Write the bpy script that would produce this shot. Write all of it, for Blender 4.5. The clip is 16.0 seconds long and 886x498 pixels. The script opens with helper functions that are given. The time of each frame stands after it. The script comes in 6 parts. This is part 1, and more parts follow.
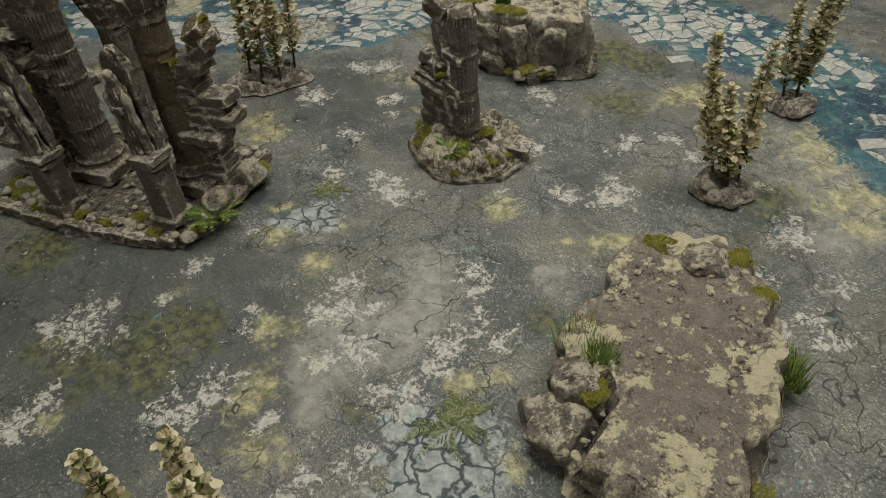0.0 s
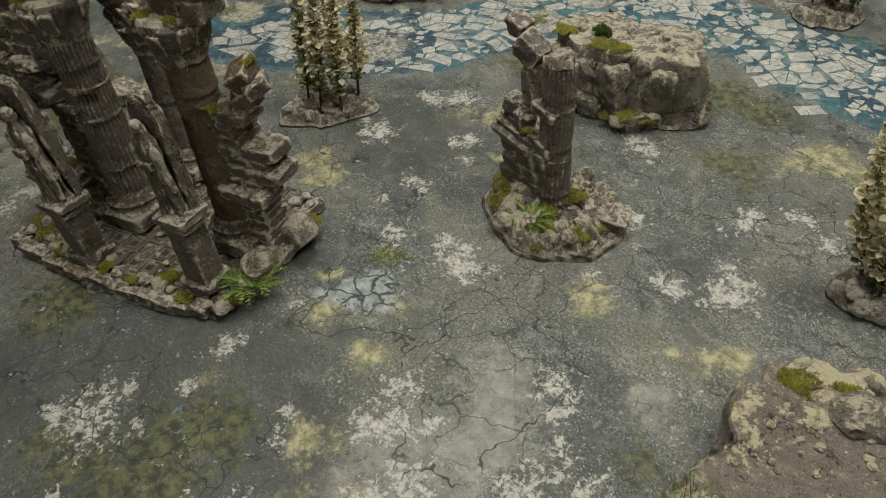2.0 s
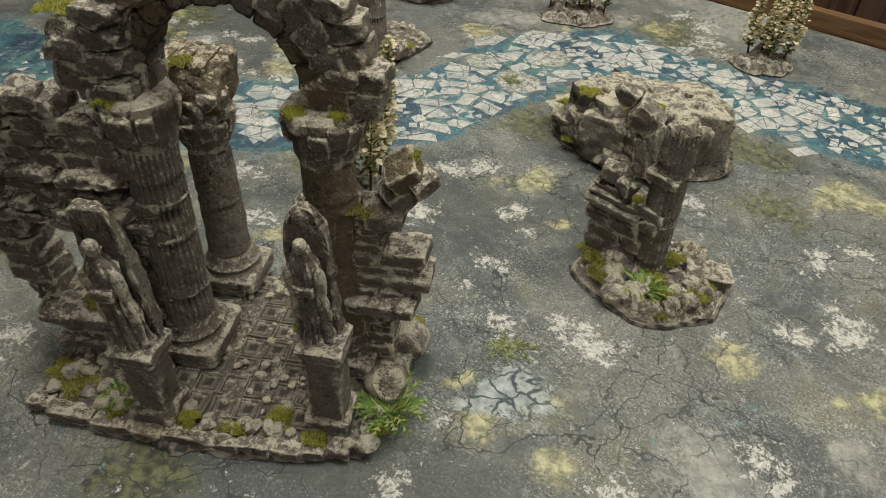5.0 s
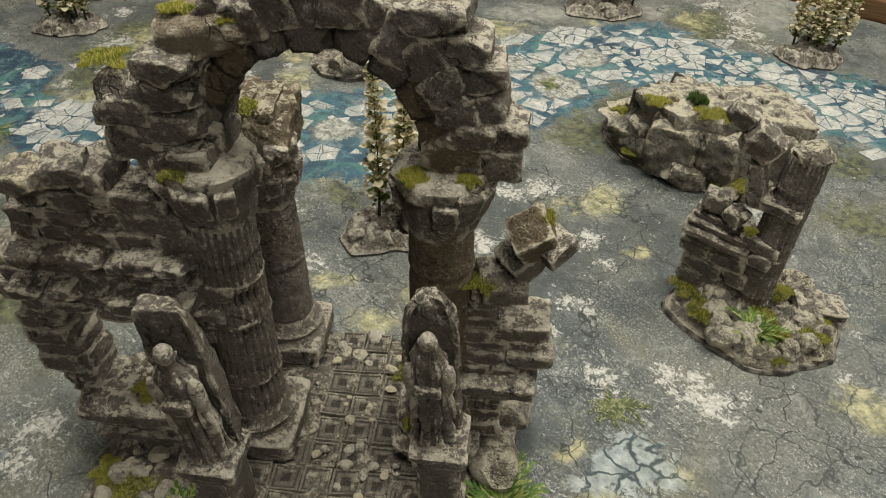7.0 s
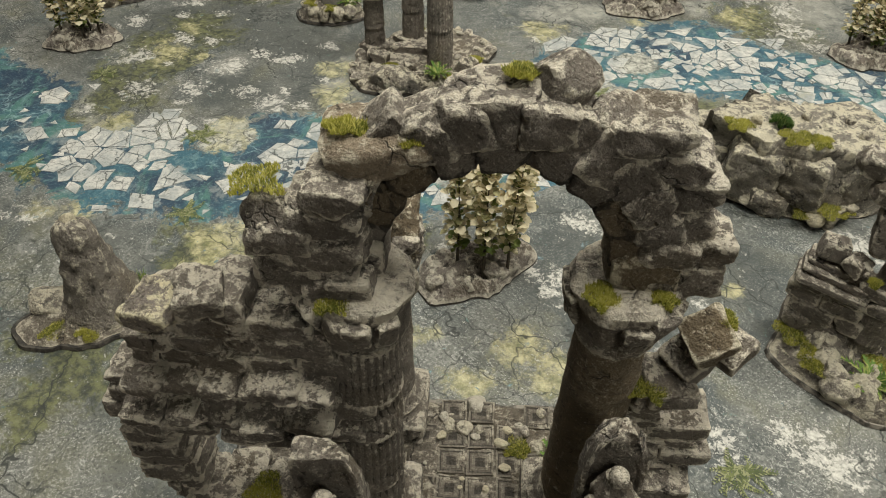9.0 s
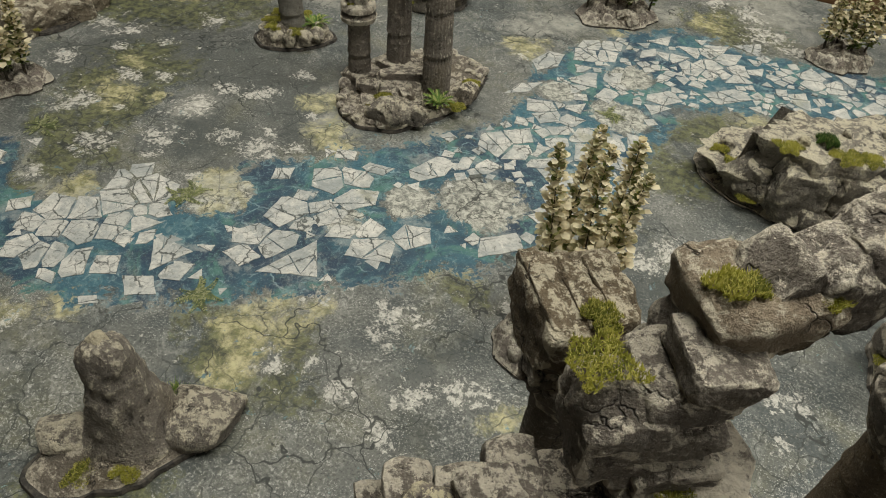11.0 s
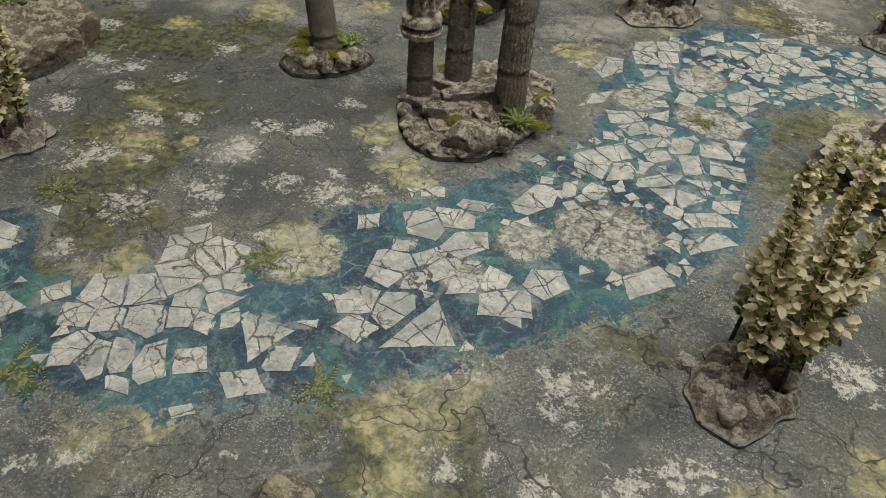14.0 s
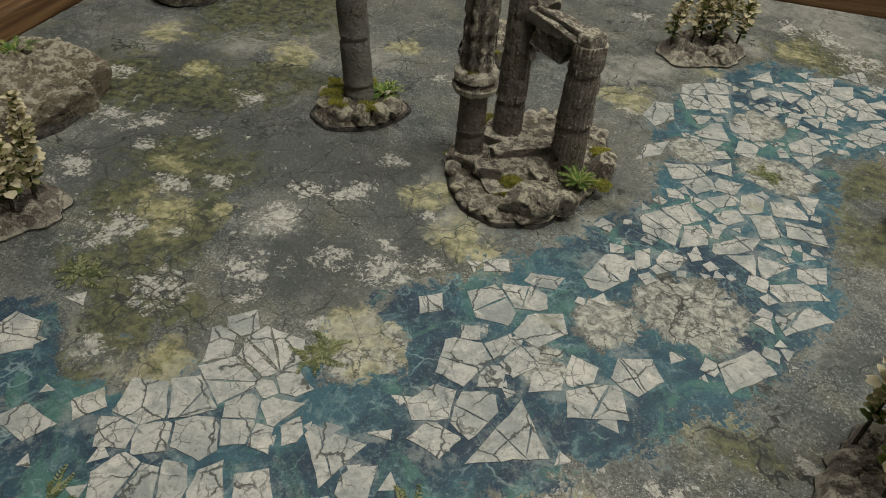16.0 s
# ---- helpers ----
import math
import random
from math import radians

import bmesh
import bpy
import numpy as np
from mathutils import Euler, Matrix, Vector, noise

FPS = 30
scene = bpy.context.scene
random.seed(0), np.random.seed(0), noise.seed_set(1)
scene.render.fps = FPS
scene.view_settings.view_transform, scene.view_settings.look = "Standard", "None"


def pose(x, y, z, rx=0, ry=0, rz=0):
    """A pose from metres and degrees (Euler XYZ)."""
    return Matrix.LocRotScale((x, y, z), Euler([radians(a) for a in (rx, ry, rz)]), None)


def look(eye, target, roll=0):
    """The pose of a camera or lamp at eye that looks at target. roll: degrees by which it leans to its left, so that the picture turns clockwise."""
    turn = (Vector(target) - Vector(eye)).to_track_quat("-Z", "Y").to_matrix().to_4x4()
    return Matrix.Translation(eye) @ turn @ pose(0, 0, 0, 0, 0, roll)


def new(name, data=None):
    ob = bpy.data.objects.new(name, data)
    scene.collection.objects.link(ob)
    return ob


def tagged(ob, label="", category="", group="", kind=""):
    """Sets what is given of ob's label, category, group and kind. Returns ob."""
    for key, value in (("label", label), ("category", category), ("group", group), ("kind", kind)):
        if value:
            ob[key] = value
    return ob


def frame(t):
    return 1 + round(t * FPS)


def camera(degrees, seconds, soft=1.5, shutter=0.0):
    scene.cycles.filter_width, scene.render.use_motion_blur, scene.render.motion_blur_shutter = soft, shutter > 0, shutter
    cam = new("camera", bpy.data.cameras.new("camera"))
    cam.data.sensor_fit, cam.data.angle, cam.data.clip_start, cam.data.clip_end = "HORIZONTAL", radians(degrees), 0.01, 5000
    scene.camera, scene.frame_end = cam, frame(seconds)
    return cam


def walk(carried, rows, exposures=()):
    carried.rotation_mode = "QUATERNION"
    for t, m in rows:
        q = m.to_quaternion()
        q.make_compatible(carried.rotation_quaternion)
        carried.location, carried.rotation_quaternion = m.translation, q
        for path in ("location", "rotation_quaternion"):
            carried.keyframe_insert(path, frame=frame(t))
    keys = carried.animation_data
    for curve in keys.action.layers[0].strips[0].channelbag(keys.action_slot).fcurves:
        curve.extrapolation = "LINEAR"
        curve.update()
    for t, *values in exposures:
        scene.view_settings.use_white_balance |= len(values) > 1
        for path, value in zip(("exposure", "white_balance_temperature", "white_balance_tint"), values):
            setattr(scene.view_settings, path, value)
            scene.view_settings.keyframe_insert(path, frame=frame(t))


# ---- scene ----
PATH = [
    (0, (1.7275, 0.1723, 0.4444), (0.4619, 0.9726, -0.8814), -5.10),
    (0.5, (1.6961, 0.1857, 0.4441), (0.4453, 0.9946, -0.8905), -4.78),
    (1, (1.6616, 0.2092, 0.4409), (0.4099, 1.0048, -0.9009), -3.76),
    (1.5, (1.6272, 0.2361, 0.436), (0.323, 0.9387, -0.9076), -4.00),
    (2, (1.5971, 0.2381, 0.4368), (0.2732, 0.8899, -0.9132), -5.27),
    (2.5, (1.5609, 0.2197, 0.434), (0.2588, 0.9497, -0.897), -3.78),
    (3, (1.5308, 0.1892, 0.4395), (0.2539, 1.0009, -0.8684), -2.11),
    (3.2, (1.5206, 0.1771, 0.4404), (0.2625, 1.0232, -0.864), -1.58),
    (5.3, (1.3569, 0.0543, 0.4356), (0.3352, 1.224, -0.8245), 1.84),
    (5.5, (1.3447, 0.0516, 0.4343), (0.3283, 1.2287, -0.8232), 2.01),
    (6, (1.3023, 0.0651, 0.4228), (0.2991, 1.2468, -0.8409), 1.41),
    (6.5, (1.272, 0.0688, 0.4263), (0.297, 1.2486, -0.8611), 1.14),
    (7, (1.2459, 0.0726, 0.4271), (0.2956, 1.2525, -0.8785), 0.94),
    (7.5, (1.2265, 0.0812, 0.4278), (0.2951, 1.2483, -0.9027), 0.39),
    (8, (1.2008, 0.0864, 0.4344), (0.2933, 1.2497, -0.9159), 0.62),
    (8.5, (1.1699, 0.0869, 0.4413), (0.272, 1.2293, -0.9329), 0.34),
    (9, (1.1274, 0.0757, 0.4521), (0.2636, 1.2433, -0.9228), 0.81),
    (9.5, (1.0739, 0.0703, 0.4551), (0.2893, 1.2915, -0.9208), 2.18),
    (10, (1.0206, 0.0692, 0.4493), (0.3206, 1.3384, -0.9287), 3.30),
    (10.2, (1.0015, 0.0717, 0.4463), (0.3341, 1.3589, -0.9313), 3.89),
    (12.3, (0.8656, 0.0718, 0.4261), (0.4313, 1.4593, -0.9473), 4.30),
    (12.5, (0.8496, 0.0659, 0.4166), (0.4407, 1.4805, -0.9368), 4.52),
    (13, (0.8249, 0.062, 0.4107), (0.4609, 1.5097, -0.9204), 5.63),
    (13.5, (0.7991, 0.0808, 0.3954), (0.442, 1.5435, -0.921), 6.35),
    (14, (0.759, 0.0975, 0.3821), (0.3586, 1.5269, -0.9582), 4.23),
    (14.5, (0.7284, 0.1105, 0.3827), (0.3328, 1.5197, -0.9802), 3.46),
    (15, (0.7065, 0.1247, 0.3833), (0.3468, 1.5509, -0.9719), 4.00),
    (15.5, (0.6871, 0.1395, 0.3871), (0.3503, 1.5814, -0.9573), 4.61),
    (16, (0.6682, 0.1533, 0.3829), (0.3177, 1.6143, -0.9371), 4.81),
]
cam = camera(64.3, 16.0, soft=1.0)
walk(cam, [(t, look(eye, target, roll)) for t, eye, target, roll in PATH], [(0, 0.16), (1.5, 0.2), (3, 0.39), (5.5, 0.69), (7.5, 0.78), (9, 0.84), (10, 0.63), (12.5, 0.5), (14.5, 0.31), (16, 0.13)])
LAMP_WATTS = 10.0

# ---- light of the room: unseen daylight-white ceiling panels and their bounce ----
world = bpy.data.worlds.new("room_air")
scene.world = world
world.use_nodes = True
world.node_tree.nodes["Background"].inputs[0].default_value = (0.9, 0.95, 1.0, 1)
world.node_tree.nodes["Background"].inputs[1].default_value = 0.012


def ceiling_panel(name, x, y, z, sx, sy, watts, colour):
    lamp = bpy.data.lights.new(name, "AREA")
    lamp.shape, lamp.size, lamp.size_y = "RECTANGLE", sx, sy
    lamp.energy, lamp.color = watts, colour
    ob = new(name, lamp)
    ob.matrix_world = pose(x, y, z)
    return ob


# panels are unseen; the one at y -0.6 is added as front fill
for px, py, share in ((0.1, 1.3, 1.1), (1.7, 1.2, 1.6), (1.0, 0.35, 1.5), (2.5, -0.6, 1.0)):
    ceiling_panel("unseen_ceiling_light", px, py, 1.78, 0.9, 0.25, LAMP_WATTS * share, (0.985, 0.962, 0.850))

# ---- small node tools ----


class Nodes:
    """A material's node tree with short calls."""

    def __init__(self, name, rough=0.8, metal=0.0):
        self.mat = bpy.data.materials.new(name)
        self.mat.use_nodes = True
        self.tree = self.mat.node_tree
        self.bsdf = self.tree.nodes["Principled BSDF"]
        self.bsdf.inputs["Roughness"].default_value = rough
        self.bsdf.inputs["Metallic"].default_value = metal
        self.coord = self.tree.nodes.new("ShaderNodeTexCoord").outputs["Object"]

    def link(self, a, b):
        if isinstance(a, bpy.types.NodeSocket):
            self.tree.links.new(a, b)
        else:
            b.default_value = a

    def noise(self, scale, detail=4.0, rough=0.55, distort=0.0, at=None, out="Fac"):
        n = self.tree.nodes.new("ShaderNodeTexNoise")
        n.inputs["Scale"].default_value = scale
        n.inputs["Detail"].default_value = detail
        n.inputs["Roughness"].default_value = rough
        n.inputs["Distortion"].default_value = distort
        self.tree.links.new(at or self.coord, n.inputs["Vector"])
        if out != "Fac":
            return n.outputs[out]
        return self.math("ADD", self.math("MULTIPLY", self.math("SUBTRACT", n.outputs[out], 0.5), 2.2), 0.5, True)

    def voronoi(self, scale, feature="F1", at=None, out="Distance", rand=1.0):
        n = self.tree.nodes.new("ShaderNodeTexVoronoi")
        n.feature = feature
        n.inputs["Scale"].default_value = scale
        n.inputs["Randomness"].default_value = rand
        self.tree.links.new(at or self.coord, n.inputs["Vector"])
        return n.outputs[out]

    def math(self, op, a, b=0.0, clamp=False):
        n = self.tree.nodes.new("ShaderNodeMath")
        n.operation, n.use_clamp = op, clamp
        self.link(a, n.inputs[0])
        self.link(b, n.inputs[1])
        return n.outputs[0]

    def step(self, value, low, high):
        """0 below low, 1 above high, smooth between."""
        n = self.tree.nodes.new("ShaderNodeMapRange")
        n.interpolation_type = "SMOOTHSTEP"
        self.link(value, n.inputs["Value"])
        if low > high:
            n.inputs["From Min"].default_value, n.inputs["From Max"].default_value = high, low
            n.inputs["To Min"].default_value, n.inputs["To Max"].default_value = 1.0, 0.0
        else:
            n.inputs["From Min"].default_value, n.inputs["From Max"].default_value = low, high
        return n.outputs["Result"]

    def mix(self, fac, a, b, blend="MIX"):
        n = self.tree.nodes.new("ShaderNodeMix")
        n.data_type, n.blend_type = "RGBA", blend
        self.link(fac, n.inputs["Factor"])
        for value, socket in ((a, n.inputs["A"]), (b, n.inputs["B"])):
            self.link(value if isinstance(value, bpy.types.NodeSocket) else (*value, 1), socket)
        return n.outputs["Result"]

    def warp(self, scale, amount):
        """The coordinates, shaken by noise."""
        n = self.tree.nodes.new("ShaderNodeVectorMath")
        n.operation = "MULTIPLY_ADD"
        self.tree.links.new(self.noise(scale, 3.0, out="Color"), n.inputs[0])
        n.inputs[1].default_value = (amount,) * 3
        self.tree.links.new(self.coord, n.inputs[2])
        return n.outputs[0]

    def attribute(self, name):
        n = self.tree.nodes.new("ShaderNodeAttribute")
        n.attribute_name = name
        return n.outputs["Fac"]

    def up(self):
        g = self.tree.nodes.new("ShaderNodeNewGeometry")
        s = self.tree.nodes.new("ShaderNodeSeparateXYZ")
        self.tree.links.new(g.outputs["Normal"], s.inputs[0])
        return s.outputs["Z"]

    def point(self):
        return self.tree.nodes.new("ShaderNodeNewGeometry").outputs["Pointiness"]

    def island(self):
        return self.tree.nodes.new("ShaderNodeNewGeometry").outputs["Random Per Island"]

    def own(self):
        return self.tree.nodes.new("ShaderNodeObjectInfo").outputs["Random"]

    def bump(self, height, metres, strength=1.0):
        n = self.tree.nodes.new("ShaderNodeBump")
        n.inputs["Distance"].default_value = metres
        n.inputs["Strength"].default_value = strength
        self.link(height, n.inputs["Height"])
        self.tree.links.new(n.outputs[0], self.bsdf.inputs["Normal"])

    def done(self, colour, rough=None):
        self.link(colour if isinstance(colour, bpy.types.NodeSocket) else (*colour, 1), self.bsdf.inputs["Base Color"])
        if rough is not None:
            self.link(rough, self.bsdf.inputs["Roughness"])
        return self.mat


def stone_material(name, dark, mid, dust, dust_low, dust_high, stain=(0.13, 0.095, 0.05), patch=70, edge=0.85, brush_by=0.5):
    """Painted cast stone: darkly washed pits, shade painted into creases, mid tone, pale drybrush on edges and on what
    faces up.
    """
    m = Nodes(name, 0.82)
    body = m.mix(m.step(m.noise(80, 8, 0.7), 0.12, 0.8), tuple(0.5 * a + 0.5 * b for a, b in zip(dark, mid)), mid)
    body = m.mix(m.math("MULTIPLY", m.step(m.noise(21, 4), 0.5, 0.85), 0.5), body, stain)
    body = m.mix(m.math("MULTIPLY", m.own(), 0.30), body, tuple(1.25 * c for c in mid))
    grain, speck = m.noise(380, 5, 0.7), m.noise(950, 4, 0.7)
    brush = m.math("MULTIPLY", m.step(grain, 0.58, 0.86), m.step(m.noise(48, 4), 0.35, 0.75))
    body = m.mix(m.math("MULTIPLY", brush, 0.55 * brush_by), body, dust)
    body = m.mix(m.math("MULTIPLY", m.step(speck, 0.66, 0.92), 0.5 * brush_by), body, dust)
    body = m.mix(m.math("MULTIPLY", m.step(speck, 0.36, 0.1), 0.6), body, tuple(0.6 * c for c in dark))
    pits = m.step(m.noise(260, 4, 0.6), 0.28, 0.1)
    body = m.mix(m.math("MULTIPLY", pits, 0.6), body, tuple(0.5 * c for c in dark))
    split = m.step(m.voronoi(40, "DISTANCE_TO_EDGE", at=m.warp(90, 0.022)), 0.035, 0.0)
    split = m.math("MULTIPLY", split, m.step(m.noise(30, 3), 0.5, 0.75))
    body = m.mix(m.math("MULTIPLY", split, 0.85), body, tuple(0.3 * c for c in dark))
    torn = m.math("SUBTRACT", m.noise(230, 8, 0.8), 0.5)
    # darkened by curvature: pooled dark paint, and crease shade painted in with it
    shade_wash = m.step(m.math("ADD", m.point(), m.math("MULTIPLY", torn, 0.05)), 0.482, 0.452)
    body = m.mix(m.math("MULTIPLY", shade_wash, 0.8), body, tuple(0.4 * c for c in dark))
    rim = m.math("MULTIPLY", m.step(m.math("ADD", m.point(), m.math("MULTIPLY", torn, 0.085)), 0.522, 0.552), m.step(m.noise(60, 6, 0.72), 0.26, 0.56))
    facing = m.math("ADD", m.up(), m.math("MULTIPLY", m.math("SUBTRACT", m.noise(patch, 9, 0.78, 0.15), 0.5), 1.6))
    lying = m.step(facing, dust_low, dust_high)
    cover = m.math("MAXIMUM", m.math("MULTIPLY", rim, edge), m.math("MULTIPLY", lying, 0.92))
    colour = m.mix(cover, body, m.mix(m.noise(160, 5), dust, tuple(0.76 * c for c in dust)))
    rel = m.math("ADD", m.math("SUBTRACT", m.noise(130, 7, 0.7), m.math("MULTIPLY", split, 0.8)), m.math("MULTIPLY", grain, 0.4))
    m.bump(rel, 0.0046, 1.0)
    return m.done(colour)


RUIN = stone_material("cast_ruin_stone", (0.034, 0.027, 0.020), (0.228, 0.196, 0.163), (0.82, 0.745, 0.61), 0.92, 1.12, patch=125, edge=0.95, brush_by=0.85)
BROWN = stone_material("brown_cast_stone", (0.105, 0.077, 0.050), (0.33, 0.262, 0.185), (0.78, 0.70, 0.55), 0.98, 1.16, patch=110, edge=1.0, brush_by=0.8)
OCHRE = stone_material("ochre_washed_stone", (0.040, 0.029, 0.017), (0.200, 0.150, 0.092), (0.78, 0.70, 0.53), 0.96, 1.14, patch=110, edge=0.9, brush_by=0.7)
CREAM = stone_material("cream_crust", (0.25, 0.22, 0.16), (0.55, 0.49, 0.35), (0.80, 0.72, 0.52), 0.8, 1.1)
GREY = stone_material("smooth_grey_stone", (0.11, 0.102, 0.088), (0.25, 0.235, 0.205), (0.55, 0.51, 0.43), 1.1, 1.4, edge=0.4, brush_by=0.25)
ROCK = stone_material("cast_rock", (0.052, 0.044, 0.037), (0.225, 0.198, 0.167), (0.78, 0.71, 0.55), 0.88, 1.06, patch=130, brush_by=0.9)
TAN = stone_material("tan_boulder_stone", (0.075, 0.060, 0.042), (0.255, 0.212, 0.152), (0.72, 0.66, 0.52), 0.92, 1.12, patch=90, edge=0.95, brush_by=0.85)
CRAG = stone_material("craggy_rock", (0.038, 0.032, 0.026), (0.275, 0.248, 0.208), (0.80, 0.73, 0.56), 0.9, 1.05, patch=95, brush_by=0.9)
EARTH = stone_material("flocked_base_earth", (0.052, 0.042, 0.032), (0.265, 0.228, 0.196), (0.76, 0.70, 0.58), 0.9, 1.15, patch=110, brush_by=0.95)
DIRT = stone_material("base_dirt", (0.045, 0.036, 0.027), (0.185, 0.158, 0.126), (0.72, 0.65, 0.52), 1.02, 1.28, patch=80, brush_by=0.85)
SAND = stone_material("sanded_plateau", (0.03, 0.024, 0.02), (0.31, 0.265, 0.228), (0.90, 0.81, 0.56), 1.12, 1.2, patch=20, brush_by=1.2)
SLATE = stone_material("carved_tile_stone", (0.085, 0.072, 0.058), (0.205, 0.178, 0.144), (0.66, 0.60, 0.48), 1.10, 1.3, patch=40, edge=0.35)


def flat_material(name, low, high, scale, rough=0.8, bump=0.0005):
    m = Nodes(name, rough)
    n = m.noise(scale, 5, 0.6)
    m.bump(n, bump)
    return m.done(m.mix(m.step(n, 0.3, 0.7), low, high))


def leaf_material(name, low, high, tip, share):
    """Leaves that differ one by one; share: how many carry the pale tip colour."""
    m = Nodes(name, 0.75)
    one = m.island()
    colour = m.mix(m.step(m.noise(60, 3), 0.3, 0.7), low, high)
    colour = m.mix(m.step(m.math("ADD", one, m.math("MULTIPLY", m.noise(170, 2), 0.3)), 1.12 - share, 1.22 - share), colour, tip)
    through_light = m.tree.nodes.new("ShaderNodeBsdfTranslucent")
    both = m.tree.nodes.new("ShaderNodeMixShader")
    both.inputs[0].default_value = 0.45
    m.link(colour, through_light.inputs["Color"])
    m.tree.links.new(m.bsdf.outputs[0], both.inputs[1])
    m.tree.links.new(through_light.outputs[0], both.inputs[2])
    m.tree.links.new(both.outputs[0], m.tree.nodes["Material Output"].inputs["Surface"])
    return m.done(colour)


FLOCK = leaf_material("yellow_green_flock", (0.15, 0.165, 0.022), (0.33, 0.32, 0.05), (0.52, 0.48, 0.13), 0.35)
FROSTED = leaf_material("frosted_foliage", (0.22, 0.21, 0.095), (0.42, 0.39, 0.22), (0.80, 0.72, 0.52), 0.66)
FOLIAGE = leaf_material("green_foliage", (0.085, 0.125, 0.028), (0.18, 0.22, 0.06), (0.34, 0.34, 0.13), 0.3)
FERN = leaf_material("plastic_fern_green", (0.07, 0.14, 0.022), (0.16, 0.27, 0.055), (0.38, 0.42, 0.13), 0.35)
GRASS = leaf_material("dark_static_grass", (0.03, 0.075, 0.012), (0.08, 0.16, 0.03), (0.22, 0.27, 0.08), 0.25)
STEM = flat_material("dark_stem", (0.026, 0.020, 0.013), (0.06, 0.047, 0.030), 300)
BOARD = flat_material("dark_base_board", (0.015, 0.013, 0.011), (0.06, 0.052, 0.042), 200)
LIP = flat_material("chalky_base_edge", (0.03, 0.026, 0.022), (0.20, 0.18, 0.15), 90)


def wood_material(name, low, high, along):
    m = Nodes(name, 0.55)
    stretch = m.tree.nodes.new("ShaderNodeMapping")
    stretch.inputs["Scale"].default_value = along
    m.tree.links.new(m.coord, stretch.inputs["Vector"])
    grain = m.noise(1.0, 6, 0.6, 0.6, at=stretch.outputs[0])
    tone = m.mix(m.own(), m.mix(m.step(grain, 0.3, 0.7), low, high), m.mix(m.step(grain, 0.3, 0.7), low, tuple(0.7 * c for c in high)))
    m.bump(grain, 0.001)
    return m.done(tone)


RIM = wood_material("oiled_rim_wood", (0.10, 0.05, 0.02), (0.21, 0.115, 0.05), (6, 90, 90))
RIM_END = wood_material("oiled_rim_wood_across", (0.10, 0.05, 0.02), (0.21, 0.115, 0.05), (90, 6, 90))
PLANK = wood_material("dark_plank_wood", (0.035, 0.018, 0.01), (0.08, 0.042, 0.024), (60, 60, 5))
PLASTER = flat_material("painted_plaster", (0.20, 0.195, 0.18), (0.26, 0.25, 0.235), 6, 0.9)
CEILING = flat_material("ceiling_board", (0.36, 0.355, 0.34), (0.42, 0.415, 0.40), 5, 0.9)
FLOOR = wood_material("floor_wood", (0.09, 0.06, 0.04), (0.17, 0.12, 0.08), (3, 30, 30))

# ---- printed game mat ----
MAT_X, MAT_Y = 1.86, 1.288
# ice slabs: corners, centre and two half axes, in millimetres
SLABS_SHELF = [(4, 456, 448, -2, -13, 12, -2), (4, 450, 427, -2, -18, 11, -9), (5, 485, 432, 0, -20, 26, -2), (4, 470, 400, 4, -17, 25, 1), (4, 454, 381, -3, -16, 22, -4), (4, 430, 368, -12, -17, 16, -12), (4, 490, 384, -6, -12, 12, -4), (3, 511, 390, 2, -13, 16, 2), (4, 510, 412, 3, -12, 14, 0), (4, 498, 402, 0, -6, 13, -4), (4, 426, 342, -5, -11, 14, -6), (4, 449, 346, -4, -12, 13, -4), (5, 473, 356, -14, -9, 14, -10), (4, 495, 367, -4, -11, 13, -3)]
SLABS_SHELF_EDGE = [(4, 511, 368, -4, -7, 8, -8), (4, 527, 378, -1, -10, 8, -3), (3, 554, 373, 4, -22, 23, -2), (4, 578, 358, -7, -12, 9, -6), (4, 398, 355, -1, -12, 10, 1), (5, 315, 388, 2, -17, 17, -1), (4, 370, 331, 7, -10, 17, 4), (3, 332, 430, 7, -4, 6, 5), (3, 581, 394, 6, -2, 8, 4)]
SLABS_SHORE = [(5, 443, 316, -4, -16, 11, -4), (5, 463, 315, 6, -15, 13, 1), (5, 478, 322, 6, -16, 11, -2), (4, 499, 324, 1, -18, 14, -5), (4, 490, 302, -4, -5, 10, -4), (4, 522, 335, -3, -12, 13, -3), (4, 564, 331, -2, -12, 16, -1), (4, 399, 354, -1, -11, 10, -1), (4, 540, 299, -2, -6, 8, 1)]
SLABS_MIDDLE = [(3, 596, 567, 2, -8, 6, 1), (4, 612, 573, -7, -9, 11, -3), (5, 621, 529, 14, -15, 13, 11), (4, 642, 545, -12, -13, 17, -8), (4, 652, 568, -13, -8, 9, -5), (5, 701, 598, -6, -26, 16, 5), (4, 726, 624, -4, -13, 6, -7), (4, 748, 629, 4, -11, 12, 8), (5, 661, 518, 0, -16, 17, 6), (4, 612, 496, -4, -7, 7, -4), (4, 576, 514, -4, -11, 9, -3), (4, 636, 490, -3, -12, 10, 1), (5, 652, 482, -3, -15, 12, 3)]
SLABS_ISLETS = [(5, 614, 471, 6, -20, 16, 10), (4, 636, 462, -6, -10, 8, -6), (4, 673, 471, -9, -12, 9, -4), (4, 694, 484, 7, -13, 10, 9), (4, 707, 465, -13, -16, 19, -7), (5, 732, 497, -15, -10, 7, -13), (5, 605, 427, -6, -16, 14, -1), (5, 632, 429, -13, -11, 6, -15), (4, 613, 402, 6, -11, 14, 5), (3, 660, 417, -20, -22, 12, -18), (4, 806, 528, -8, -21, 18, 3)]
